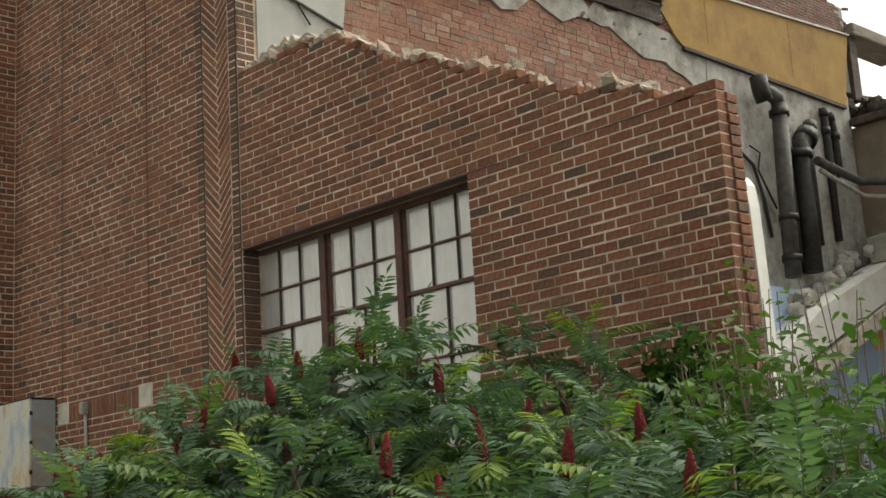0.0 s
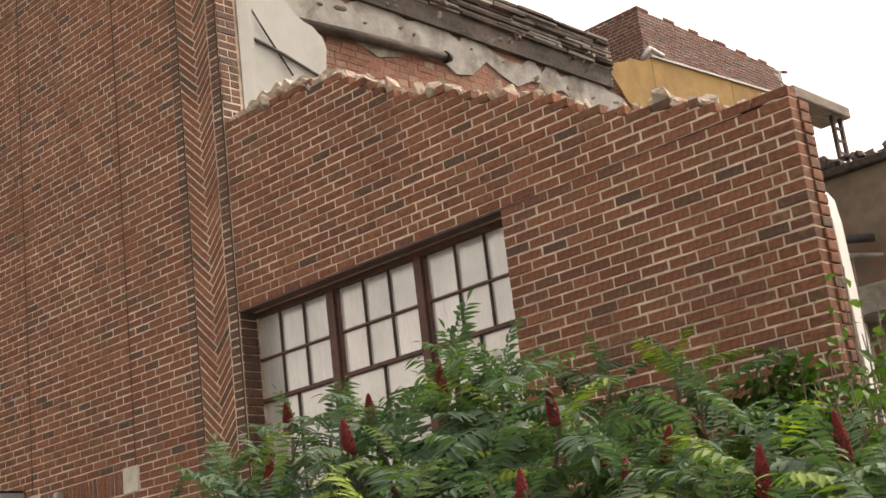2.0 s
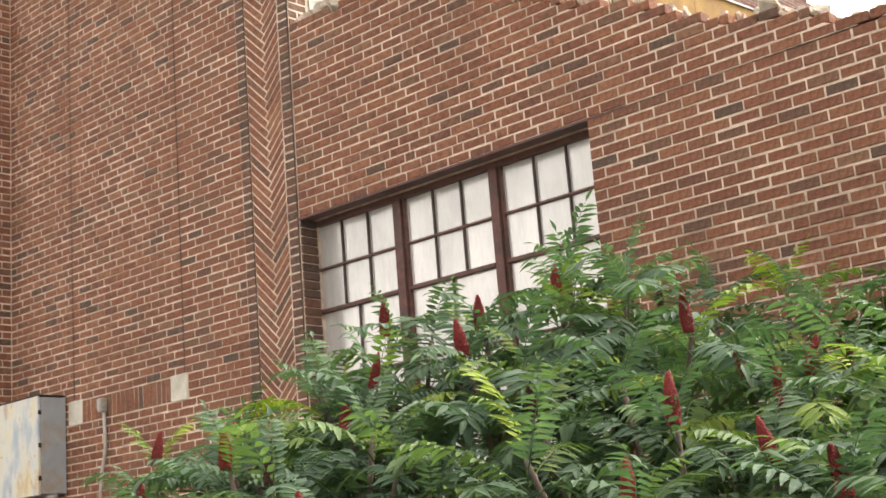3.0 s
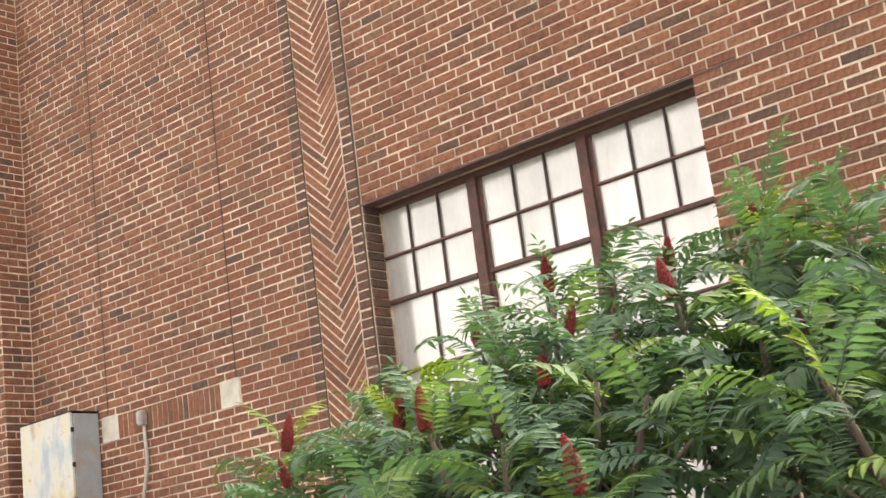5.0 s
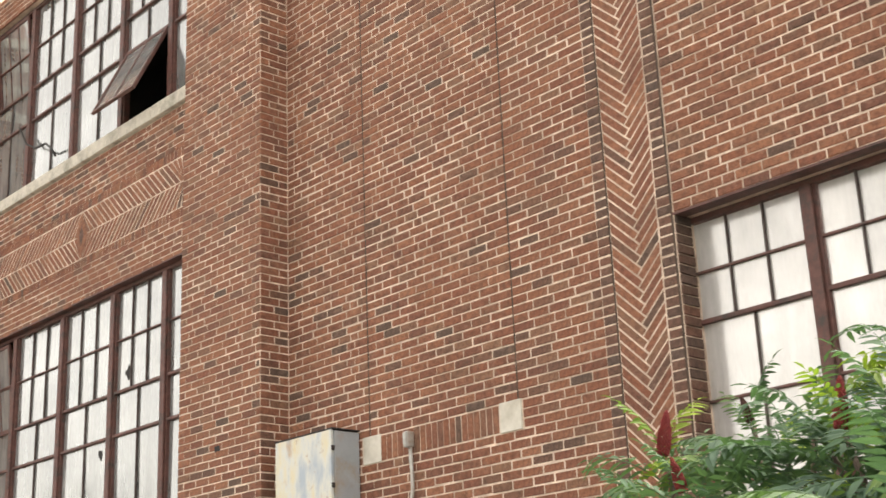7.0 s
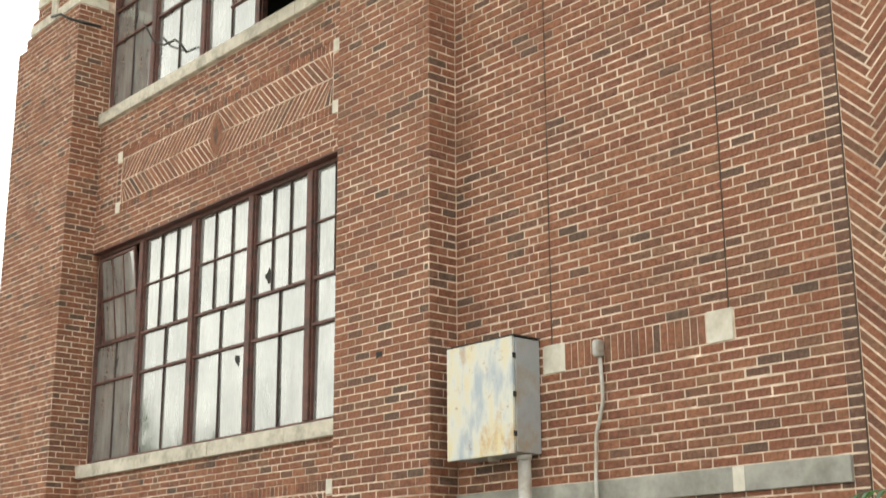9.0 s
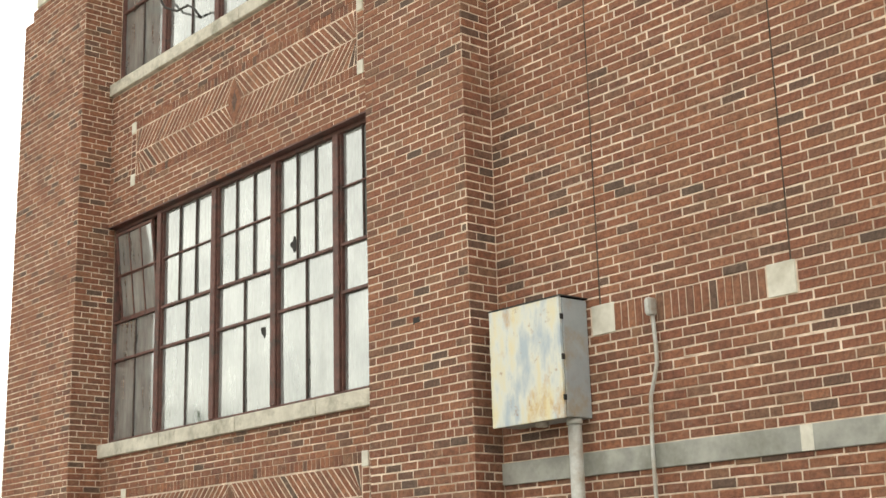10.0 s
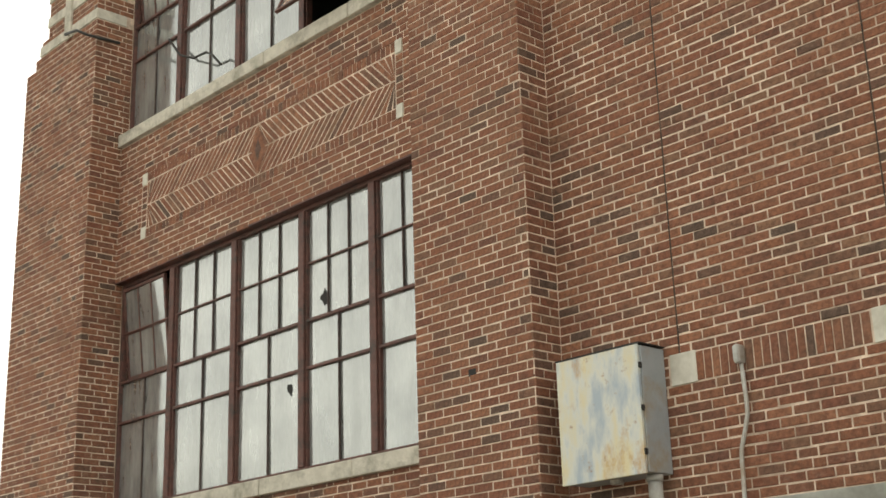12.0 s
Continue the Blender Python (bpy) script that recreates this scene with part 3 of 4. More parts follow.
COLS = tuple((x, x + 0.13) for x in (-8.30, -7.13, -5.995, -4.945))
for n, (s, h) in enumerate(zip(SILLS, HEAD)):
    skip = {(0, 2), (0, 3)} if n == 0 else {(3, 0), (0, 2), (0, 3)}
    window = steel_window("window_%d" % (n + 2), "large steel factory window with dusty panes, some broken" if n == 0 else "upper steel factory window with an open vent", WIN[0], WIN[1], s, h - 0.016, BAY + 0.11,
                          COLS, (s + 0.965, s + 1.42, s + 1.98), 3, 2, s + 1.42, PANE, skip)
    sill = setting("window_sill_%d" % (n + 2), boxed(-9.32, -7.92, BAY - 0.055, BAY + 0.2, s - 0.155, s - 0.002, 0.012), SILL_STONE, "weathered pale stone sill under the window", "window sill")
    for a, b in ((-7.91, -6.42), (-6.41, -5.05), (-5.04, -3.80)):
        part("sill_block", boxed(a, b, BAY - 0.055, BAY + 0.2, s - 0.155, s - 0.002, 0.012), SILL_STONE, sill)


def vent(x0, x1, z0, z1, swing, rows, cols, glass, label, high=0.5):
    """A pivoting sash standing open."""
    w, h = x1 - x0, z1 - z0
    holder = tagged(new("vent_sash"), label, "window sash")
    holder.matrix_world = Matrix.Translation(((x0 + x1) / 2, BAY + 0.12, z0 + h * high)) @ Matrix.Rotation(radians(swing), 4, "X")
    lo = -h * high
    for a, b, c, d in ((-w / 2, w / 2, lo, lo + 0.035), (-w / 2, w / 2, lo + h - 0.035, lo + h), (-w / 2, -w / 2 + 0.035, lo + 0.035, lo + h - 0.035), (w / 2 - 0.035, w / 2, lo + 0.035, lo + h - 0.035)):
        part("sash_rail", boxed(a, b, -0.018, 0.018, c, d, 0.003), STEEL_PAINT, holder)
    for r in range(rows):
        for c in range(cols):
            a, b = -w / 2 + 0.035 + (w - 0.07) * c / cols, -w / 2 + 0.035 + (w - 0.07) * (c + 1) / cols
            q, p = lo + 0.035 + (h - 0.07) * r / rows, lo + 0.035 + (h - 0.07) * (r + 1) / rows
            part("pane", boxed(a + 0.003, b - 0.003, -0.003, 0.003, q + 0.003, p - 0.003), glass, holder)
            if c:
                part("glazing_bar", boxed(a - 0.01, a + 0.01, -0.012, 0.012, q, p), STEEL_PAINT, holder)
        if r:
            part("crossbar", boxed(-w / 2 + 0.035, w / 2 - 0.035, -0.014, 0.014, q - 0.012, q + 0.012), STEEL_PAINT, holder)
    return holder


vent(-9.24, -8.37, SILLS[0] + 1.45, HEAD[0] - 0.085, 6, 2, 3, PANE, "dark tilted sash standing open in the factory window")
vent(-5.85, -4.96, SILLS[1] + 0.02, SILLS[1] + 1.0, -26, 1, 2, PANE, "top-hung steel sash swung wide open over a dark gap", 1.0)
vent(-9.24, -8.37, SILLS[1] + 1.45, HEAD[1] - 0.085, 6, 2, 3, PANE, "dark tilted sash in the upper window")

# added rooms closing the windows from behind, their unlit gloom painted as near-black
setting("room_wall", boxed(-11.0, -3.4, 2.6, 2.7, GROUND, TOP), SHADE_BLACK, "added inner wall, painted near-black for unlit shade", "wall")
setting("room_floor", boxed(-9.3, -3.8, 0.46, 2.6, 6.3, 6.5), SHADE_BLACK, "added floor slab between the storeys, painted near-black for unlit shade", "floor")
setting("room_end_wall", boxed(-11.0, -10.9, 0.92, 2.6, GROUND, TOP - 0.1), SHADE_BLACK, "added end wall inside the corner, painted near-black for unlit shade", "wall")
setting("room_ceiling", boxed(-11.0, -3.35, 0.46, 2.7, TOP - 0.1, TOP + 0.1), SHADE_BLACK, "added roof slab closing the rooms, painted near-black for unlit shade", "ceiling")
setting("party_wall", boxed(-3.6, -3.4, 0.46, 2.6, GROUND, TOP - 0.1), SHADE_BLACK, "added cross wall behind the pier, painted near-black for unlit shade", "wall")
setting("room_back", boxed(1.72, 4.6, 1.1, 1.2, GROUND, 4.5), SHADE_BLACK, "added wall behind the broken bay window, painted near-black for unlit shade", "wall")

core = bmesh.new()
prism(core, [(TOWER[0], GROUND), (TOWER[1], GROUND), (TOWER[1], 12.2), (-10.55, 12.2), (-10.55, 9.2), (-10.72, 9.02), (-10.86, 8.86), (TOWER[0], 8.78)], FRONT, 0.9)
tower = setting("corner_tower", core, MORTAR, "corner pier of red-brown brick with stepped stone shoulders", "brick pier")


def tower_left(z):
    return -10.54 if z > 9.2 else -10.71 if z > 9.02 else -10.85 if z > 8.86 else TOWER[0]


QUOINS = (9.02, 9.36, 9.70, 10.04, 10.38, 10.72, 11.06)


def tower_spans(z):
    if any(q < z < q + 0.14 for q in QUOINS):
        return []
    return [(tower_left(z), TOWER[1])]


lay = Masonry(tower, BRICK, (0, FRONT, 0), own=(-11.0, -9.4, 4.0, 6.6))
lay.lay(GROUND, 12.2, tower_spans)
lay.done()
side = Masonry(tower, BRICK, (TOWER[1], FRONT, 0), radians(90))
side.lay(GROUND, 12.2, lambda z: [] if any(q < z < q + 0.14 for q in QUOINS) else [(0.0, 0.49)])
side.done()
for q in QUOINS:
    part("stone_band", boxed(tower_left(q + 0.05) - 0.03, TOWER[1] + 0.012, FRONT - 0.015, 0.09, q + 0.003, q + 0.137, 0.008), SILL_STONE, tower, "pale limestone band")
part("stone_post", boxed(-10.08, -9.93, FRONT - 0.04, FRONT, 9.0, 12.1, 0.008), SILL_STONE, tower, "upright pale limestone rib")

# ---- fixtures on the blank bay ----
meter_box = tagged(new("metal_cabinet"), "rusty cream and grey metal cabinet fixed high on the brick wall", "electrical cabinet")
meter_box.location = (-1.95, -0.15, 2.64)
inv = Matrix.Translation((1.95, 0.15, -2.64))


def fixed(name, bm, mat, parent, m, label=""):
    bmesh.ops.transform(bm, matrix=m, verts=bm.verts)
    return part(name, bm, mat, parent, label)


fixed("body", boxed(-2.315, -1.575, -0.262, -0.012, 2.645, 3.50, 0.006), BOX_SIDE, meter_box, inv, "grey painted steel body")
fixed("door", boxed(-2.325, -1.585, -0.290, -0.264, 2.635, 3.508, 0.006), BOX_FRONT, meter_box, inv, "cream door streaked with rust")
fixed("top_flange", boxed(-2.328, -1.565, -0.294, -0.01, 3.509, 3.518), IRON, meter_box, inv)
for z in (2.78, 3.07, 3.36):
    fixed("hinge", boxed(-1.584, -1.572, -0.292, -0.262, z - 0.02, z + 0.02, 0.003), IRON, meter_box, inv)
bm = bmesh.new()
bmesh.ops.create_cone(bm, cap_ends=True, segments=20, radius1=0.045, radius2=0.05, depth=0.03, matrix=Matrix.Translation((-1.95, -0.15, 2.63)))
fixed("knockout", bm, GALVANISED, meter_box, inv)
pipe = tagged(part("drop_pipe", tube(bmesh.new(), ((-1.64, -0.13, 2.66), (-1.64, -0.13, 1.2), (-1.64, -0.13, -0.05)), 0.05, 16), GALVANISED), "pale grey conduit pipe dropping from the cabinet", "pipe")
part("coupling", tube(bmesh.new(), ((-1.64, -0.13, 2.60), (-1.64, -0.13, 2.64)), 0.058, 16), GALVANISED, pipe)

conduit = tagged(part("conduit", tube(bmesh.new(), [(-0.94 + dx, -0.035 - dy, z) for z, dx, dy in ((3.30, 0, 0), (3.18, 0.004, 0), (3.05, 0.012, 0), (2.95, 0.01, 0), (2.85, -0.02, 0), (2.74, -0.06, 0), (2.66, -0.068, 0.0), (2.55, -0.06, 0.012), (2.46, -0.055, 0.025), (2.38, -0.05, 0.032), (2.2, -0.05, 0.03), (1.2, -0.05, 0.01), (-0.05, -0.05, 0.01))], 0.015, 10), GALVANISED), "thin bent galvanised conduit with a fitting on top", "conduit")
part("fitting", boxed(-0.968, -0.918, -0.085, -0.008, 3.28, 3.405, 0.014), GALVANISED, conduit, "grey conduit body fitting")
part("cover", boxed(-0.961, -0.925, -0.092, -0.086, 3.30, 3.39, 0.002), GALVANISED, conduit)

# broken panes as near-black plates, a dangling cable and an old bracket
for x, z, s, seed in ((-5.62, 4.83, 0.075, 3), (-6.16, 4.05, 0.07, 8)):
    r = random.Random(seed)
    star = [(x + s * r.uniform(0.35, 1.0) * math.cos(a), z + s * 1.25 * r.uniform(0.35, 1.0) * math.sin(a)) for a in (2 * math.pi * k / 11 for k in range(11))]
    # the pane stays whole; this black star paints the shade of a hole
    ob = part("pane_hole", prism(bmesh.new(), star, BAY + 0.112, BAY + 0.1165), SHADE_BLACK, None, "jagged near-black plate on the glass, painted shade of a broken hole")
    w = bpy.data.objects["window_2"]
    ob.parent, ob.matrix_parent_inverse = w, Matrix.Translation(-w.location)
tagged(part("hanging_cable", tube(bmesh.new(), ((-8.45, 0.16, 8.55), (-8.1, 0.1, 8.2), (-7.75, 0.06, 8.02), (-7.5, 0.06, 8.0), (-7.35, 0.05, 7.9), (-7.2, 0.05, 7.74)), 0.014, 6), IRON), "thick black cable dangling from the upper window", "cable")
tagged(part("bracket_rod", tube(bmesh.new(), ((-10.0, FRONT - 0.06, 9.05), (-9.6, FRONT - 0.12, 8.93), (-9.35, FRONT - 0.1, 8.78), (-9.2, -0.05, 8.72)), 0.018, 6), IRON), "rusty iron rod bracketed to the corner pier", "bracket")
# no recess here: a near-black plate paints the gap's shade on the face
ob = part("gap_decal", boxed(-3.2, -3.12, FRONT - 0.0055, FRONT + 0.01, 3.565, 3.62), SHADE_BLACK, pilaster, "near-black plate, painted shade of a missing half brick's gap")

# ---- behind the broken wall: the standing side wall of the gutted building ----
SIDE = -2.9
side_core = boxed(SIDE - 0.4, SIDE, 2.7, 19.1, GROUND, 10.86)
wall_side = setting("wall_side", side_core, OLD_BRICK, "exposed old side wall of salmon brick and grey render", "brick wall")
lay = Masonry(wall_side, OLD_BRICK, (SIDE, 0, 0), radians(90), own=(5.0, 13.0, 8.6, 10.4))


old = random.Random(3)
z = 8.2
while z < 10.45:
    u = 4.4 + old.uniform(0, 0.3)
    while u < 13.4:
        length = old.choice((0.22, 0.3, 0.3, 0.3))
        lay.add(*brick_shape(length - 0.012, 0.098, 0.005 + old.uniform(-0.004, 0.008)), Matrix.Translation((u, 0, z)))
        u += length
    z += 0.108
lay.done()


def crust(name, outline, depth, mat, parent, label="", seed=1, rough=0.05):
    """A patch of render or plaster with a broken outline on the side wall."""
    r = random.Random(seed)
    pts = []
    for (a, b), (c, d) in zip(outline, outline[1:] + outline[:1]):
        n = max(1, int(math.hypot(c - a, d - b) / 0.3))
        pts += [(a + (c - a) * k / n + (r.uniform(-rough, rough) if k else 0), b + (d - b) * k / n + (r.uniform(-rough, rough) if k else 0)) for k in range(n)]
    bm = bmesh.new()
    prism(bm, pts, SIDE + depth, SIDE - 0.05, along="x")
    return part(name, bm, mat, parent, label)


crust("render_patch", [(3.0, 10.0), (5.55, 10.1), (8.15, 10.3), (9.5, 10.42), (11.5, 10.32), (12.3, 10.14), (13.2, 10.0), (13.75, 9.5), (14.2, 10.85), (3.0, 10.85)], 0.04, PALE_RENDER, wall_side, "pale grey render band with broken edges", 2, 0.17)
crust("render_patch", [(13.4, GROUND), (19.05, GROUND), (19.05, 10.72), (14.0, 10.72), (13.8, 9.0)], 0.05, PALE_RENDER, wall_side, "pale grey painted wall face", 4, 0.03)

# ragged cornice of boards and courses along the top
cornice = setting("cornice", boxed(SIDE - 0.5, SIDE + 0.10, 2.7, 12.6, 10.862, 11.2), CHARRED, "blackened timber cornice along the broken roof edge", "cornice")
edge = random.Random(31)
for k in range(8):
    z, y, far = 11.205 + k * 0.055, 2.7, 12.65 - 0.05 * k
    while y < far:
        length = edge.uniform(0.4, 1.4)
        d = 0.12 + 0.027 * k + edge.uniform(-0.045, 0.045)
        part("board", boxed(SIDE - 0.5, SIDE + d, y, min(y + length, far) - edge.uniform(0.004, 0.03), z + edge.uniform(0, 0.006), z + 0.053 + edge.uniform(-0.012, 0.001)), edge.choice((WEATHERED, WEATHERED, WEATHERED, PALE_RENDER, CHARRED)), cornice)
        y += length
chips = bmesh.new()
for i in range(120):
    s = rng.uniform(0.015, 0.05)
    m = pose(SIDE + rng.uniform(0.05, 0.34), rng.uniform(4, 12.6), rng.choice((10.86, 11.2, 11.3, 11.45, 11.64, 10.5)) + rng.uniform(-0.05, 0.05), rng.uniform(0, 90), rng.uniform(0, 90), rng.uniform(0, 90)) @ Matrix.Diagonal((s, s * rng.uniform(1, 3), s * 0.6, 1))
    for w in bmesh.ops.create_icosphere(chips, subdivisions=1, radius=1, matrix=m)["verts"]:
        w.co += 0.4 * s * noise.noise_vector(w.co * 9)
part("splinters", chips, WEATHERED, cornice, "loose splinters and mortar lumps")
beam = setting("charred_beam", tube(bmesh.new(), ((SIDE + 0.1, 5.05, 10.13), (SIDE + 0.12, 6.6, 10.25), (SIDE + 0.1, 8.1, 10.36)), 0.085, 10, 0.07), CHARRED, "charred round timber hanging along the old brick wall", "beam")
part("beam_end", tube(bmesh.new(), ((SIDE + 0.1, 8.1, 10.36), (SIDE + 0.11, 8.22, 10.37)), 0.1, 9, 0.06), IRON, beam, "splintered black end")

# rooftop house of brick
roof_house = setting("rooftop_house", boxed(-8.5, SIDE - 0.02, 14.0, 19.4, 10.87, 12.84), CONCRETE, "low brick rooftop house with a crumbling corner", "rooftop house")
lay = Masonry(roof_house, ROOF_BRICK, (SIDE - 0.02, 0, 0), radians(90), own=(14.0, 19.3, 12.2, 12.8))
lay.lay(11.6, 12.93, lambda z: [(14.0, 19.45 - (rng.uniform(0, 0.5) if z > 12.3 else 0))] if z < 12.86 else [(14.0 + k * 0.9, 14.0 + k * 0.9 + rng.uniform(0.3, 0.88)) for k in range(6)])
lay.done()
lay = Masonry(roof_house, ROOF_BRICK, (0, 14.0, 0))
lay.lay(10.9, 12.93, lambda z: [(-8.5, SIDE - 0.02)])
lay.done()
bm = bmesh.new()
for i in range(26):
    m = pose(SIDE - rng.uniform(0.05, 0.3), 19.42 + rng.uniform(-0.15, 0.22), rng.uniform(11.9, 12.9), rng.uniform(-20, 20), rng.uniform(-20, 20), 90 + rng.uniform(-25, 25))
    box(bm, -0.1, 0.1, -0.05, 0.05, -0.03, 0.03)
    bmesh.ops.transform(bm, matrix=m, verts=bm.verts[-8:])
part("loose_bricks", bm, ROOF_BRICK, roof_house, "loose bricks at the crumbling corner")

yellow = tagged(new("panelling"), "torn ochre-yellow wall panels under the rooftop house", "wall panel")
yellow.location = (SIDE, 16, 10.8)
inv = Matrix.Translation((-SIDE, -16, -10.8))
for outline in ([(12.48, 11.3), (12.62, 11.12), (12.83, 10.9), (13.0, 10.7), (13.2, 10.58), (14.0, 10.56), (14.0, 11.79), (13.7, 11.66), (13.3, 11.62), (13.1, 11.5), (12.9, 11.45)], [(14.015, 10.56), (16.88, 10.5), (16.88, 11.98), (14.015, 11.8)], [(16.895, 10.5), (18.85, 10.45), (19.3, 12.12), (16.895, 11.99)]):
    bm = bmesh.new()
    prism(bm, outline, SIDE + 0.09, SIDE + 0.055, along="x")
    fixed("panel_sheet", bm, YELLOW, yellow, inv)
bm = bmesh.new()
prism(bm, [(13.25, 10.57), (18.86, 10.46), (18.92, 10.66), (16.0, 10.73), (13.95, 10.78)], SIDE + 0.105, SIDE + 0.091, along="x")
fixed("lower_sheet", bm, YELLOW, yellow, inv, "overlapping ochre strip along the bottom")
bm = bmesh.new()
prism(bm, [(14.0, 11.805), (19.32, 12.13), (19.32, 12.17), (14.0, 11.845)], SIDE + 0.13, SIDE + 0.02, along="x")
fixed("flashing", bm, FLASHING, yellow, inv, "thin pale metal flashing")
bm = bmesh.new()
prism(bm, [(13.2, 10.5), (18.85, 10.38), (18.85, 10.44), (13.2, 10.56)], SIDE + 0.12, SIDE + 0.05, along="x")
fixed("bottom_rail", bm, CHARRED, yellow, inv)
bm = bmesh.new()
tube(bm, ((SIDE + 0.1, 13.72, 11.72), (SIDE + 0.14, 13.95, 11.96), (SIDE + 0.12, 14.4, 11.92)), 0.05, 8)
fixed("bent_flashing", bm, FLASHING, yellow, inv, "bent scrap of pale metal")

# ruined frame at the far corner
ruin = tagged(new("ruined_frame"), "broken timber frame with a leaning ladder rail", "ruin")
ruin.location = (SIDE, 20.5, 10.7)
inv = Matrix.Translation((-SIDE, -20.5, -10.7))
fixed("corner_post", boxed(SIDE - 0.25, SIDE + 0.08, 19.36, 19.66, 10.7, 12.16), CHARRED, ruin, inv)
fixed("top_plank", boxed(SIDE - 0.6, SIDE + 0.2, 19.4, 22.0, 12.18, 12.46, 0.04), WEATHERED, ruin, inv)
for y in (21.35, 21.75):
    fixed("ladder_rail", boxed(SIDE - 0.02, SIDE + 0.06, y - 0.05, y + 0.05, 10.7, 12.178), CHARRED, ruin, inv)
for z in (11.0, 11.3, 11.6, 11.9):
    fixed("rung", boxed(SIDE, SIDE + 0.04, 21.4, 21.7, z - 0.03, z + 0.03), CHARRED, ruin, inv)
bm = bmesh.new()
for i in range(110):
    s = rng.uniform(0.06, 0.2)
    m = pose(SIDE + rng.uniform(-0.3, 0.5) + (i % 3) * 1.1, 19.2 + rng.uniform(0, 1.4), 10.24 + (0.3 if i % 3 == 0 else 0) + rng.uniform(-0.05, 0.18), rng.uniform(0, 90), rng.uniform(0, 90), rng.uniform(0, 90)) @ Matrix.Diagonal((s, s * 1.6, s * 0.6, 1))
    for w in bmesh.ops.create_icosphere(bm, subdivisions=1, radius=1, matrix=m)["verts"]:
        w.co += 0.4 * s * noise.noise_vector(w.co * 7)
tagged(fixed("debris", bm, CHARRED, ruin, inv, "heap of dark roof debris"), kind="stuff")

cross = setting("wall_cross", boxed(SIDE - 0.4, 14.0, 19.12, 19.5, GROUND, 10.02), TAN_RENDER, "stained tan rendered wall with patches of red brick", "rendered wall")
ledge = part("roof_slab", boxed(SIDE + 0.06, 14.0, 18.95, 24.0, 10.03, 10.2, 0.03), CHARRED, cross, "ragged edge of a roof slab")

# pipes on the grey wall
stack = tagged(part("drain_pipe", tube(bmesh.new(), ((SIDE + 0.35, 15.6, 6.4), (SIDE + 0.35, 15.66, 8.0), (SIDE + 0.35, 15.8, 9.85)), 0.16, 14), PIPE_GREY), "thick dark drain stack against the grey wall", "pipe")
part("elbow", tube(bmesh.new(), ((SIDE + 0.35, 15.8, 9.8), (SIDE + 0.35, 15.74, 9.95), (SIDE + 0.35, 15.55, 10.02), (SIDE + 0.35, 15.25, 10.0)), 0.15, 12), PIPE_GREY, stack)
part("elbow_mouth", tube(bmesh.new(), ((SIDE + 0.35, 15.3, 9.82), (SIDE + 0.35, 15.2, 10.05), (SIDE + 0.35, 15.16, 10.3)), 0.17, 12), IRON, stack, "broken black pipe mouth")
for z in (6.7, 7.5, 9.6):
    part("collar", tube(bmesh.new(), ((SIDE + 0.35, 15.63 + (z - 6.7) * 0.045, z), (SIDE + 0.35, 15.63 + (z - 6.6) * 0.045, z + 0.12)), 0.2, 14), IRON, stack)
for y, r, low, high, bent in ((16.5, 0.2, 6.6, 9.0, 0.4), (16.15, 0.11, 6.9, 9.1, 0.0), (16.95, 0.12, 7.2, 9.3, 0.25), (17.85, 0.075, 7.4, 9.75, 0.0), (18.2, 0.075, 8.8, 9.7, -0.15)):
    off = SIDE + 0.045 + r
    p = tagged(part("iron_pipe", tube(bmesh.new(), ((off, y, low), (off, y, (low + high) / 2), (off, y, high), (off, y + bent * 0.5, high + 0.3), (off, y + bent, high + 0.42)), r, 12), IRON), "sooty black iron pipe on the grey wall", "pipe", "pipes on the side wall")
    part("joint", tube(bmesh.new(), ((off, y, high - 0.1), (off, y, high + 0.05)), r * 1.3, 12), IRON, p)
    part("joint", tube(bmesh.new(), ((off, y + bent * 0.6, high + 0.28), (off, y + bent, high + 0.46)), r * 1.25, 10), IRON, p)
tagged(part("duct", tube(bmesh.new(), ((SIDE + 0.5, 16.7, 8.82), (SIDE + 0.5, 18.3, 8.62), (SIDE + 1.5, 18.9, 8.5)), 0.09, 10), PIPE_GREY), "dark slanting pipe run across the corner", "pipe")
tagged(part("duct", tube(bmesh.new(), ((SIDE + 0.55, 16.7, 8.6), (SIDE + 0.55, 18.3, 8.3), (SIDE + 1.6, 18.9, 8.1)), 0.05, 8), CONCRETE), "thin grey pipe slanting below the dark one", "pipe")
tagged(part("bent_conduit", tube(bmesh.new(), ((SIDE + 0.1, 14.2, 8.88), (SIDE + 0.1, 14.6, 8.8), (SIDE + 0.1, 15.05, 8.58), (SIDE + 0.1, 15.3, 7.95), (SIDE + 0.1, 15.42, 7.2)), 0.035, 8), IRON), "thin curved conduit hanging on the wall", "conduit")
tagged(part("hanging_wire", tube(bmesh.new(), ((SIDE + 0.1, 15.0, 8.95), (SIDE + 0.12, 15.3, 8.85), (SIDE + 0.1, 15.2, 8.5), (SIDE + 0.1, 15.7, 7.8)), 0.02, 6), IRON), "loose black wire dangling on the grey wall", "wire")

# slanting white stringer, blue wall and slabs at the bottom corner
bm = bmesh.new()
prism(bm, [(13.9, 4.1), (15.2, 4.85), (19.05, 6.5), (19.05, 7.1), (18.3, 6.85), (15.6, 5.75), (14.6, 5.1), (13.9, 4.6)], SIDE + 0.9, SIDE + 0.25, along="x")
stringer = setting("stair_stringer", bm, WHITE_PAINT, "broad white painted stair stringer slanting up", "stair")
bm = bmesh.new()
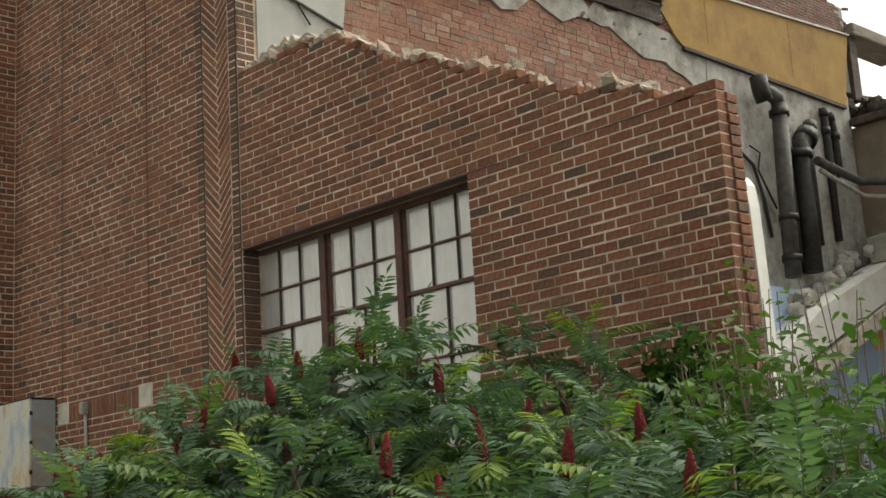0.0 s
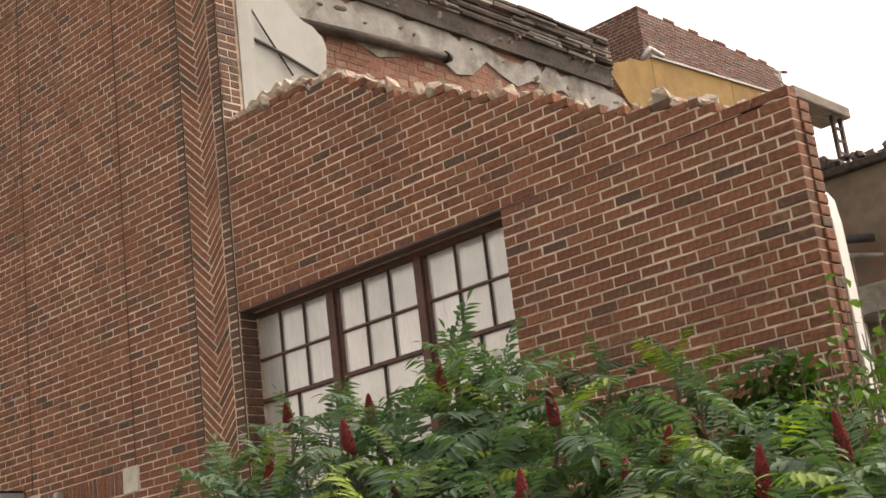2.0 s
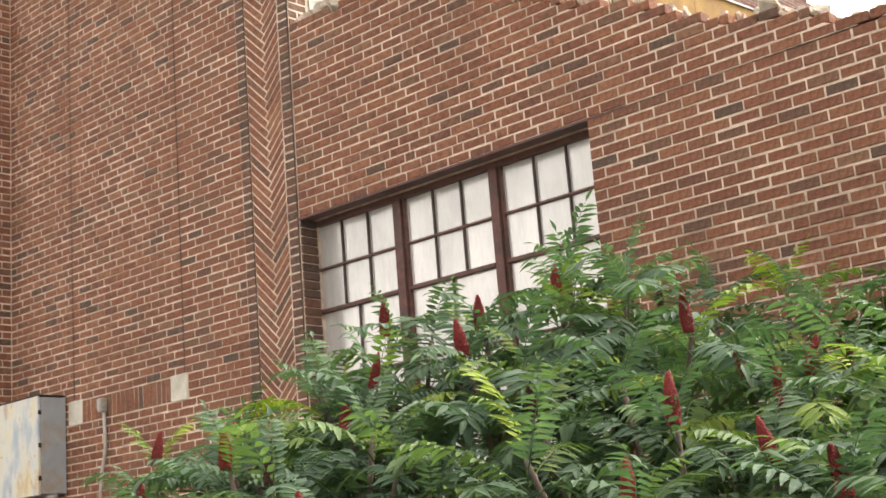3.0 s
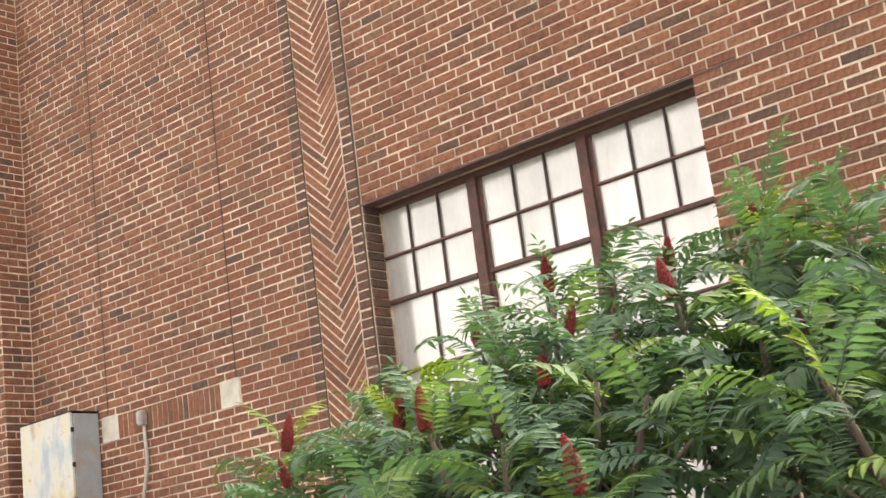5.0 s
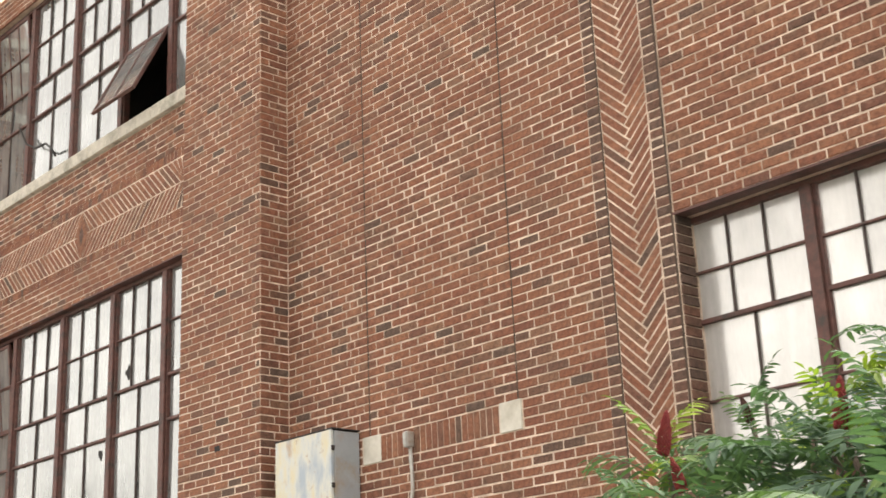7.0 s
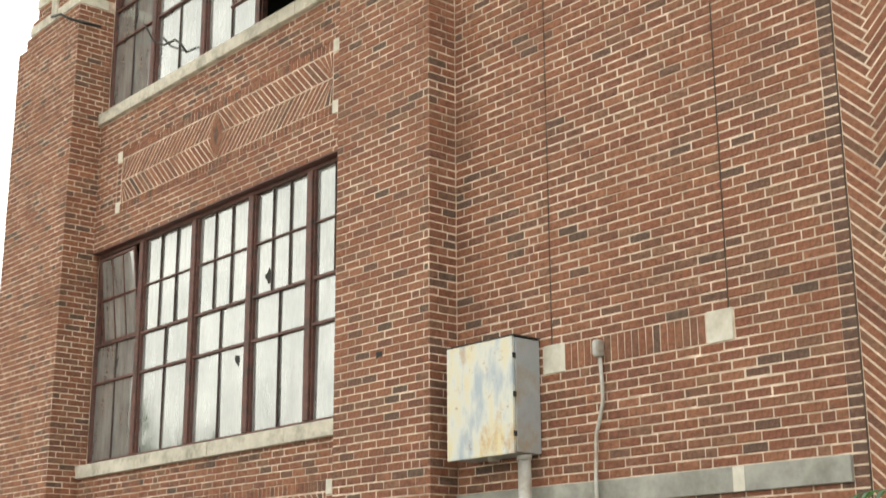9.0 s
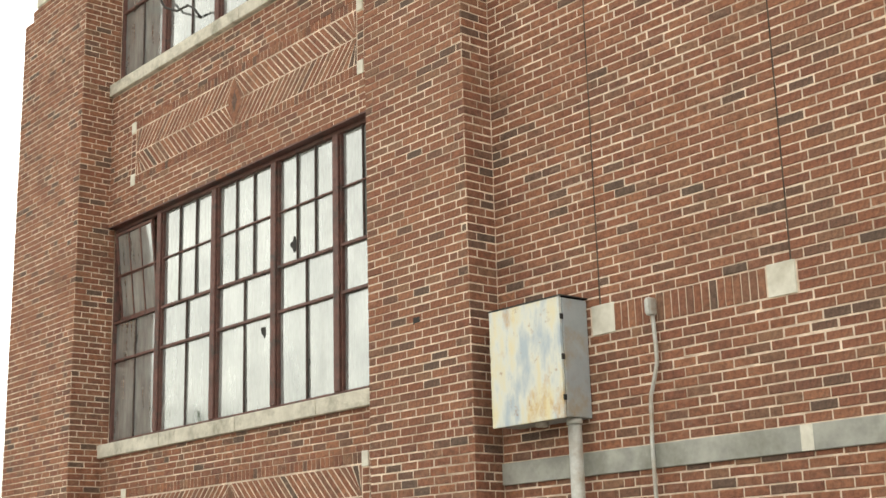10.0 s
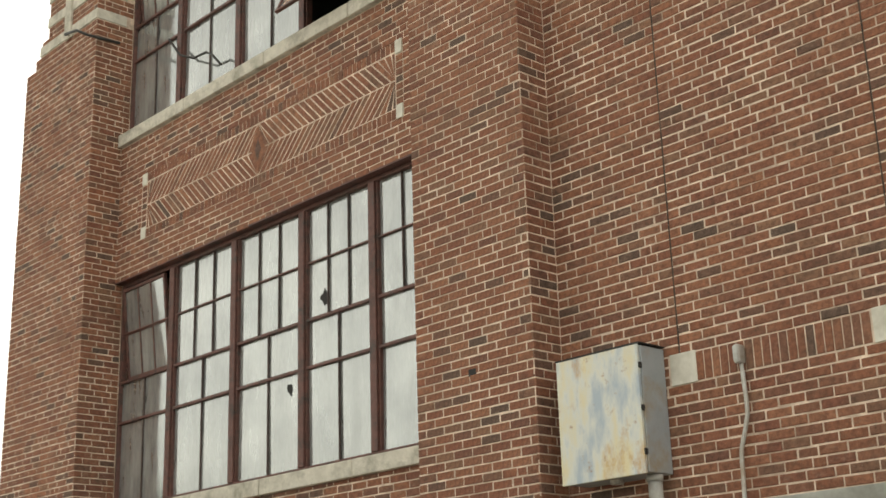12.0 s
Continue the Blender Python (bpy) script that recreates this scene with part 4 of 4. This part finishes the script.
prism(bm, [(14.2, 3.95), (19.05, 6.15), (19.05, 6.49), (14.2, 4.25)], SIDE + 0.95, SIDE + 0.3, along="x")
part("underside", bm, SILL_STONE, stringer, "tan edge below the stringer")
blue = setting("wall_blue", boxed(SIDE + 0.06, SIDE + 0.25, 13.8, 19.08, GROUND, 6.2), BLUE, "light blue painted wall below the stair", "painted wall")
bm = bmesh.new()
bmesh.ops.create_cone(bm, cap_ends=True, segments=24, radius1=0.26, radius2=0.26, depth=0.02, matrix=Matrix.Translation((SIDE + 0.262, 18.6, 5.45)) @ Matrix.Rotation(radians(90), 4, "Y"))
part("painted_disc", bm, ORANGE, blue, "faded orange painted disc")
bm = bmesh.new()
prism(bm, [(18.4, 7.45), (18.5, 6.95), (19.08, 6.85), (19.08, 7.65)], SIDE + 3.0, SIDE + 0.4, along="x")
setting("fallen_slab", bm, CONCRETE, "broken concrete slab lying against the corner", "slab")
bm = bmesh.new()
for i in range(40):
    s = rng.uniform(0.06, 0.22)
    along = rng.uniform(14.6, 18.4)
    m = pose(SIDE + rng.uniform(0.12, 0.5), along, 5.15 + (along - 14.6) * 0.47 + rng.uniform(-0.3, 0.45), rng.uniform(0, 90), rng.uniform(0, 90), 0) @ Matrix.Diagonal((s, s * 1.4, s * 0.7, 1))
    for w in bmesh.ops.create_icosphere(bm, subdivisions=1, radius=1, matrix=m)["verts"]:
        w.co += 0.4 * s * noise.noise_vector(w.co * 5)
tagged(part("debris", bm, PALE_RENDER), "grey rubble piled on the stair", "rubble", kind="stuff")

# white plaster behind the broken bay
bm = bmesh.new()
prism(bm, [(0.345, 5.6), (1.35, 5.9), (1.5, 6.4), (1.53, 6.9), (1.57, 7.2), (1.53, 7.3), (1.42, 7.38), (1.3, 7.41), (1.2, 7.46), (1.12, 7.55), (1.04, 7.63), (0.92, 8.0), (0.85, 9.2), (0.345, 9.4)], 1.35, 1.22, along="x")
wall_plaster = setting("wall_plaster", bm, PLASTER, "clean white plastered stub wall with a torn edge", "plaster wall")
part("corner_strip", boxed(1.355, 1.66, 0.345, 0.42, 5.6, 9.4), PLASTER, wall_plaster, "white plaster return beside the brick")
part("plaster_edge", boxed(1.693, 1.706, 0.215, 0.345, 5.9, TOP - 0.1, 0.004), PLASTER, wall_plaster, "white plaster over the wall end")
tagged(part("bent_rod", tube(bmesh.new(), ((1.37, 0.58, 7.5), (1.37, 0.64, 7.38), (1.37, 0.84, 7.12), (1.37, 1.1, 6.8)), 0.009, 6), IRON), "thin black bent rod in front of white plaster", "rod")
tagged(part("sagging_pipe", tube(bmesh.new(), ((1.37, 0.6, 7.06), (1.37, 0.72, 7.05), (1.37, 1.0, 6.99), (1.37, 1.5, 6.85)), 0.017, 8), PIPE_GREY), "dark sagging pipe in front of white plaster", "pipe")

bm = bmesh.new()
prism(bm, [(6.30, GROUND), (6.62, GROUND), (6.615, 2.9), (6.60, 3.7), (6.585, 3.84), (6.55, 3.9), (6.44, 3.8)], 0.214, 0.32)
setting("plaster_edge", bm, WHITE_PAINT, "white plaster layer on the inner face of the wall", "plaster")

# ---- sumac thicket ----
def leaflet(bm, base, way, normal, length, width):
    """A narrow folded leaflet with a drooping tip."""
    side = way.cross(normal).normalized()
    tip = base + way * length - normal * length * 0.18
    a, b = base + way * length * 0.35, base + way * length * 0.7 - normal * length * 0.06
    v = [bm.verts.new(p) for p in (base, a + side * width + normal * width * 0.3, a - normal * 0.001, a - side * width + normal * width * 0.3, b + side * width * 0.7 + normal * width * 0.2, b, b - side * width * 0.7 + normal * width * 0.2, tip)]
    for f in ((0, 2, 1), (0, 3, 2), (1, 2, 5, 4), (2, 3, 6, 5), (4, 5, 7), (5, 6, 7)):
        bm.faces.new([v[i] for i in f])


def compound_leaf(r, pairs, length):
    """A pinnate leaf along +x that arches over, one connected piece at a time."""
    bm = bmesh.new()
    droop = r.uniform(0.35, 0.85)
    spine = []
    for k in range(9):
        s = k / 8
        a = 0.55 - droop * 1.8 * s
        spine.append(Vector((0, 0, 0)) if k == 0 else spine[-1] + Vector((math.cos(a), 0.06 * math.sin(3 * s), math.sin(a))) * length / 8)
    tube(bm, spine, 0.0035, 5, 0.0012)
    for k in range(pairs + 1):
        s = 0.2 + 0.8 * k / pairs
        i = min(int(s * 8), 7)
        p = spine[i].lerp(spine[i + 1], s * 8 - i)
        way = (spine[i + 1] - spine[i]).normalized()
        up = way.cross(Vector((0, 1, 0))).normalized() * -1
        if up.z < 0:
            up = -up
        size = length * (0.23 if pairs > 8 else 0.26) * math.sin(math.pi * (0.28 + 0.6 * (1 - s))) * r.uniform(0.85, 1.1)
        if k == pairs:
            leaflet(bm, p, way, up, size * 1.1, size * 0.15)
            continue
        for sign in (-1, 1):
            out = (way * r.uniform(0.35, 0.6) + Vector((0, sign, 0)) + up * r.uniform(-0.5, 0.0)).normalized()
            n = (up + Vector((0, -sign * 0.25, 0)) + 0.15 * noise.random_unit_vector()).normalized()
            leaflet(bm, p, out, n, size, size * r.uniform(0.13, 0.17))
    me = bpy.data.meshes.new("leaf")
    bm.normal_update()
    bm.to_mesh(me)
    bm.free()
    me.materials.append(SUMAC_LEAF)
    return me


leaf_rng = random.Random(21)
LEAVES = [compound_leaf(leaf_rng, leaf_rng.randint(8, 12), leaf_rng.uniform(0.38, 0.52)) for _ in range(10)]


def fruit_mesh(mat, seed, size=1.0):
    bm = bmesh.new()
    r = random.Random(seed)
    for k in range(20):
        s = k / 19
        rad = (0.024 * math.sin(math.pi * (0.30 + 0.69 * s)) ** 0.9 + 0.001) * size
        n = 10
        for j in range(n):
            a = 2 * math.pi * (j + 0.5 * (k % 2)) / n
            bmesh.ops.create_icosphere(bm, subdivisions=1, radius=0.0068 * size * r.uniform(0.75, 1.25), matrix=Matrix.Translation((rad * math.cos(a), rad * math.sin(a), s * 0.18 * size)))
    me = bpy.data.meshes.new("fruit_cone")
    bm.to_mesh(me)
    bm.free()
    me.materials.append(mat)
    return me


FRUITS = [fruit_mesh(CONE, 1), fruit_mesh(CONE, 2, 0.85), fruit_mesh(CONE, 3, 1.1), fruit_mesh(OLD_CONE, 4, 0.8)]


def sumac(foot, tips, seed, label, lower=True):
    """A many-stemmed sumac: leaning stems, a whorl of long leaves round each tip, red fruit standing in it."""
    r = random.Random(seed)
    holder = tagged(new("sumac_shrub"), label, "shrub", "sumac thicket")
    holder.location = (foot[0], foot[1], GROUND)
    fork = Vector((0.02, 0.04, 0.7))
    part("trunk", tube(bmesh.new(), ((0, 0, 0), (0.05, 0.02, 0.35), fork), 0.05, 8, 0.036), BARK, holder)
    for x, y, z, fruit in tips:
        tip = Vector((x, y, z + (0 if fruit else 0.07))) - holder.location
        bend = fork.lerp(tip, 0.55) + Vector((r.uniform(-0.06, 0.06), r.uniform(-0.06, 0.06), -0.05))
        bm = tube(bmesh.new(), (fork, bend, bend.lerp(tip, 0.6) + Vector((0, 0, -0.02)), tip), 0.022, 6, 0.009)
        shoots = []
        if lower:
            for k in range(2):
                a = r.uniform(0, 6.28)
                q = bend.lerp(tip, r.uniform(0.35, 0.7))
                e = q + Vector((math.cos(a), math.sin(a), r.uniform(0.2, 0.6))).normalized() * r.uniform(0.16, 0.34)
                tube(bm, (q, q.lerp(e, 0.5) + Vector((0, 0, -0.02)), e), 0.010, 5, 0.006)
                shoots.append(e)
        part("stem", bm, BARK, holder)
        for n, (at, count) in enumerate([(tip, 12)] + [(e, 6) for e in shoots]):
            start = r.uniform(0, 6.28)
            for k in range(count):
                s = k / (count - 1)
                pitch = (1.15 if k < 2 else 0.8) - 1.3 * s + r.uniform(-0.2, 0.2)
                ob = new("leaf", LEAVES[r.randrange(len(LEAVES))])
                ob.parent = holder
                size = (0.68 + 0.42 * math.sqrt(s)) * r.uniform(0.82, 1.15) * (1.0 if n == 0 else 0.9)
                ob.matrix_basis = Matrix.LocRotScale(at - Vector((0, 0, 0.03 + 0.2 * s)), Euler((r.uniform(-0.35, 0.35), -pitch, start + k * 2.4)), (size,) * 3)
        if fruit:
            ob = new("fruit_cone", FRUITS[(0, 2, 1, 2, 0, 3)[r.randrange(6)] if fruit == 1 else 3])
            ob.parent = holder
            ob["label"] = "upright dark red fruit cluster" if fruit == 1 else "dry brown fruit cluster"
            ob.matrix_basis = Matrix.LocRotScale(tip + Vector((0, -0.02, 0.02)), Euler((r.uniform(-0.3, 0.3), r.uniform(-0.4, 0.25), r.uniform(-0.5, 0.5))), (0.85, 0.85, r.uniform(0.75, 0.95)))
    return holder


SUMAC = "leafy blue-green sumac shrub with dark red fruit clusters"
sumac((5.55, -2.0), ((5.72, -2.14, 2.76, 1), (5.55, -2.58, 2.53, 1), (5.39, -2.28, 2.70, 1), (5.20, -2.77, 2.44, 1), (6.1, -2.2, 2.62, 0), (6.42, -2.25, 2.5, 1), (5.12, -2.0, 2.58, 0), (5.9, -2.65, 2.36, 0), (5.95, -1.95, 2.76, 0), (5.55, -1.85, 2.82, 0), (5.72, -2.05, 2.84, 0)), 40, SUMAC)
sumac((4.7, -2.3), ((4.78, -2.25, 2.77, 1), (4.56, -2.5, 2.57, 1), (5.16, -2.9, 2.26, 1), (4.4, -2.2, 2.42, 0), (4.85, -2.75, 2.4, 0), (4.35, -2.85, 2.12, 0), (4.75, -3.1, 2.12, 0), (5.0, -2.2, 2.66, 0)), 41, SUMAC)
sumac((3.8, -2.65), ((3.84, -2.97, 2.10, 1), (3.54, -2.68, 2.30, 1), (3.62, -2.2, 2.46, 2), (4.08, -3.1, 1.83, 1), (4.2, -2.7, 2.2, 0), (3.3, -2.85, 1.86, 0), (3.9, -2.4, 2.25, 0)), 42, SUMAC)
sumac((5.1, -3.25), ((5.39, -3.51, 2.03, 1), (4.97, -3.37, 2.13, 1), (4.47, -2.95, 2.22, 1), (4.48, -3.3, 1.80, 1), (5.75, -3.2, 2.05, 0), (5.5, -3.1, 2.15, 0), (5.1, -3.8, 1.75, 0), (5.8, -3.7, 1.8, 1)), 43, SUMAC)
sumac((6.6, -2.7), ((6.70, -2.86, 2.09, 1), (7.06, -2.87, 1.92, 1), (6.92, -2.5, 2.13, 1), (6.22, -3.0, 2.18, 1), (6.35, -2.65, 2.25, 0), (6.4, -3.3, 1.95, 0), (7.35, -3.0, 1.8, 0), (6.8, -3.3, 1.82, 1)), 44, SUMAC)
sumac((6.9, -1.95), ((6.85, -2.16, 2.26, 1), (6.89, -1.9, 2.35, 1), (6.60, -2.2, 2.30, 1), (6.35, -1.8, 2.3, 0), (7.25, -2.1, 2.2, 0), (6.1, -1.6, 2.15, 0), (7.3, -2.5, 2.08, 0)), 45, SUMAC)
sumac((5.85, -0.8), ((6.05, -0.75, 2.86, 0), (5.2, -0.55, 2.98, 2), (5.65, -0.8, 2.86, 0), (6.3, -0.95, 2.66, 0), (5.85, -1.1, 2.5, 0)), 46, "thin sumac shrub reaching across the brick wall", False)
sumac((7.7, -2.75), ((7.57, -2.7, 2.02, 1), (7.75, -2.46, 2.12, 1), (8.1, -2.95, 1.85, 0), (7.5, -3.3, 1.78, 1), (7.95, -3.4, 1.72, 0), (7.9, -2.1, 2.05, 0)), 47, SUMAC)
sumac((8.6, -3.1), ((8.5, -3.2, 1.9, 1), (8.8, -2.9, 1.9, 0), (8.4, -3.6, 1.75, 0), (9.0, -3.4, 1.8, 0), (8.3, -2.7, 1.95, 0)), 48, SUMAC)


# ---- creeper and weeds by the broken end ----
def ovate(bm, m, size):
    pts = ((0, 0, 0), (0.32, 0.28, 0.05), (0.3, 0.0, -0.02), (0.32, -0.28, 0.05), (0.7, 0.2, 0.0), (0.68, 0, -0.04), (0.7, -0.2, 0.0), (1.0, 0, -0.14))
    v = [bm.verts.new(m @ (Vector(p) * size)) for p in pts]
    for f in ((0, 2, 1), (0, 3, 2), (1, 2, 5, 4), (2, 3, 6, 5), (4, 5, 7), (5, 6, 7)):
        bm.faces.new([v[i] for i in f])


def bush(name, label, x, y, z0, z1, rx, ry, stems, per, size, mat, seed, category="shrub"):
    """Many thin stems, each set with small leaves; the outline stays ragged."""
    r = random.Random(seed)
    holder = tagged(new(name), label, category)
    holder.location = (x, y, GROUND)
    wood, crown = bmesh.new(), bmesh.new()
    for s in range(stems):
        a, d = r.uniform(0, 6.28), math.sqrt(r.random())
        top = Vector((rx * d * math.cos(a), ry * d * math.sin(a), z0 + (z1 - z0) * (1 - 0.55 * d * d) * r.uniform(0.75, 1.05)))
        foot = Vector((top.x * 0.4, top.y * 0.4, 0.02))
        bend = foot.lerp(top, 0.6) + Vector((r.uniform(-0.1, 0.1), r.uniform(-0.1, 0.1), 0.1))
        tube(wood, (foot, bend, top), 0.009, 4, 0.003)
        for k in range(per):
            t = r.uniform(0.0, 1.0)
            p = bend.lerp(top, t) if t > 0.25 else foot.lerp(bend, 0.55 + 1.8 * t)
            p = p + Vector((r.uniform(-1, 1), r.uniform(-1, 1), r.uniform(-0.7, 0.7))) * 0.11
            m = Matrix.LocRotScale(p, Euler((r.uniform(-0.7, 0.7), r.uniform(-0.3, 0.9), r.uniform(0, 6.28))), None)
            ovate(crown, m, size * r.uniform(0.6, 1.25))
    tagged(part("stem", wood, BARK, holder), kind="stuff")
    tagged(part("crown", crown, mat, holder), kind="stuff")
    return holder


bush("creeper", "dense dark green creeper climbing the brick wall end", 6.38, -0.32, 1.8, 3.12, 0.34, 0.24, 100, 40, 0.095, VINE_LEAF, 5, "vine")
bush("weed_bush", "bright green leafy weeds beside the broken wall", 7.1, -0.8, 1.4, 2.95, 0.6, 0.6, 80, 34, 0.085, WEED_LEAF, 6)
bush("weed_bush", "tall bright green weeds among the sumacs", 7.9, -1.9, 1.3, 2.7, 0.7, 0.6, 90, 36, 0.08, WEED_LEAF, 7)
bush("weed_bush", "mixed green weeds at the edge of the lot", 8.8, -2.4, 1.2, 2.5, 0.7, 0.7, 90, 36, 0.085, WEED_LEAF, 8)
bush("vine_heap", "dark green vine heap behind the weeds", 8.2, 0.3, 1.6, 3.15, 0.9, 0.8, 110, 36, 0.11, VINE_LEAF, 9, "vine")
bush("vine_heap", "dark green vine heap at the gutted corner", 9.4, -0.6, 1.5, 2.95, 0.9, 0.8, 110, 36, 0.11, VINE_LEAF, 10, "vine")
bush("seedling", "slender pale green seedling shooting up by the wall", 6.95, -0.35, 2.4, 3.4, 0.22, 0.15, 9, 14, 0.07, WEED_LEAF, 12)
bush("seedling", "slender weed with small leaves before the gutted corner", 7.3, -0.2, 2.4, 3.3, 0.3, 0.15, 8, 10, 0.06, WEED_LEAF, 14)


# ---- spruces across the road, mirrored in the panes ----
def spruce(x, y, height, reach, seed):
    r = random.Random(seed)
    holder = tagged(new("spruce_tree"), "tall dark green spruce across the road", "tree", "trees across the road")
    holder.location = (x, y, GROUND)
    part("trunk", tube(bmesh.new(), ((0, 0, 0), (0.05, 0, height * 0.5), (0, 0, height)), 0.22, 8, 0.02), BARK, holder)
    crown = bmesh.new()
    z = 1.5
    while z < height - 0.1:
        s = 1 - z / height
        for k in range(9):
            a = r.uniform(0, 6.28)
            length = reach * s ** 0.85 * r.uniform(0.6, 1.1) + 0.15
            base, way = Vector((0, 0, z)), Vector((math.cos(a), math.sin(a), r.uniform(-0.35, 0.1)))
            for j in range(5):
                p = base + way * length * (j + 1) / 5
                for w in range(3):
                    m = Matrix.LocRotScale(p, Euler((r.uniform(-0.6, 0.6), r.uniform(0.1, 0.9), a + r.uniform(-1.0, 1.0))), (1, 0.55, 1))
                    ovate(crown, m, 0.45 + 0.35 * s)
        z += 0.33
    tagged(part("crown", crown, VINE_LEAF, holder), kind="stuff")


spruce(-74.5, -36, 16.1, 3.2, 3)
spruce(-69.0, -37.5, 13.6, 2.6, 4)
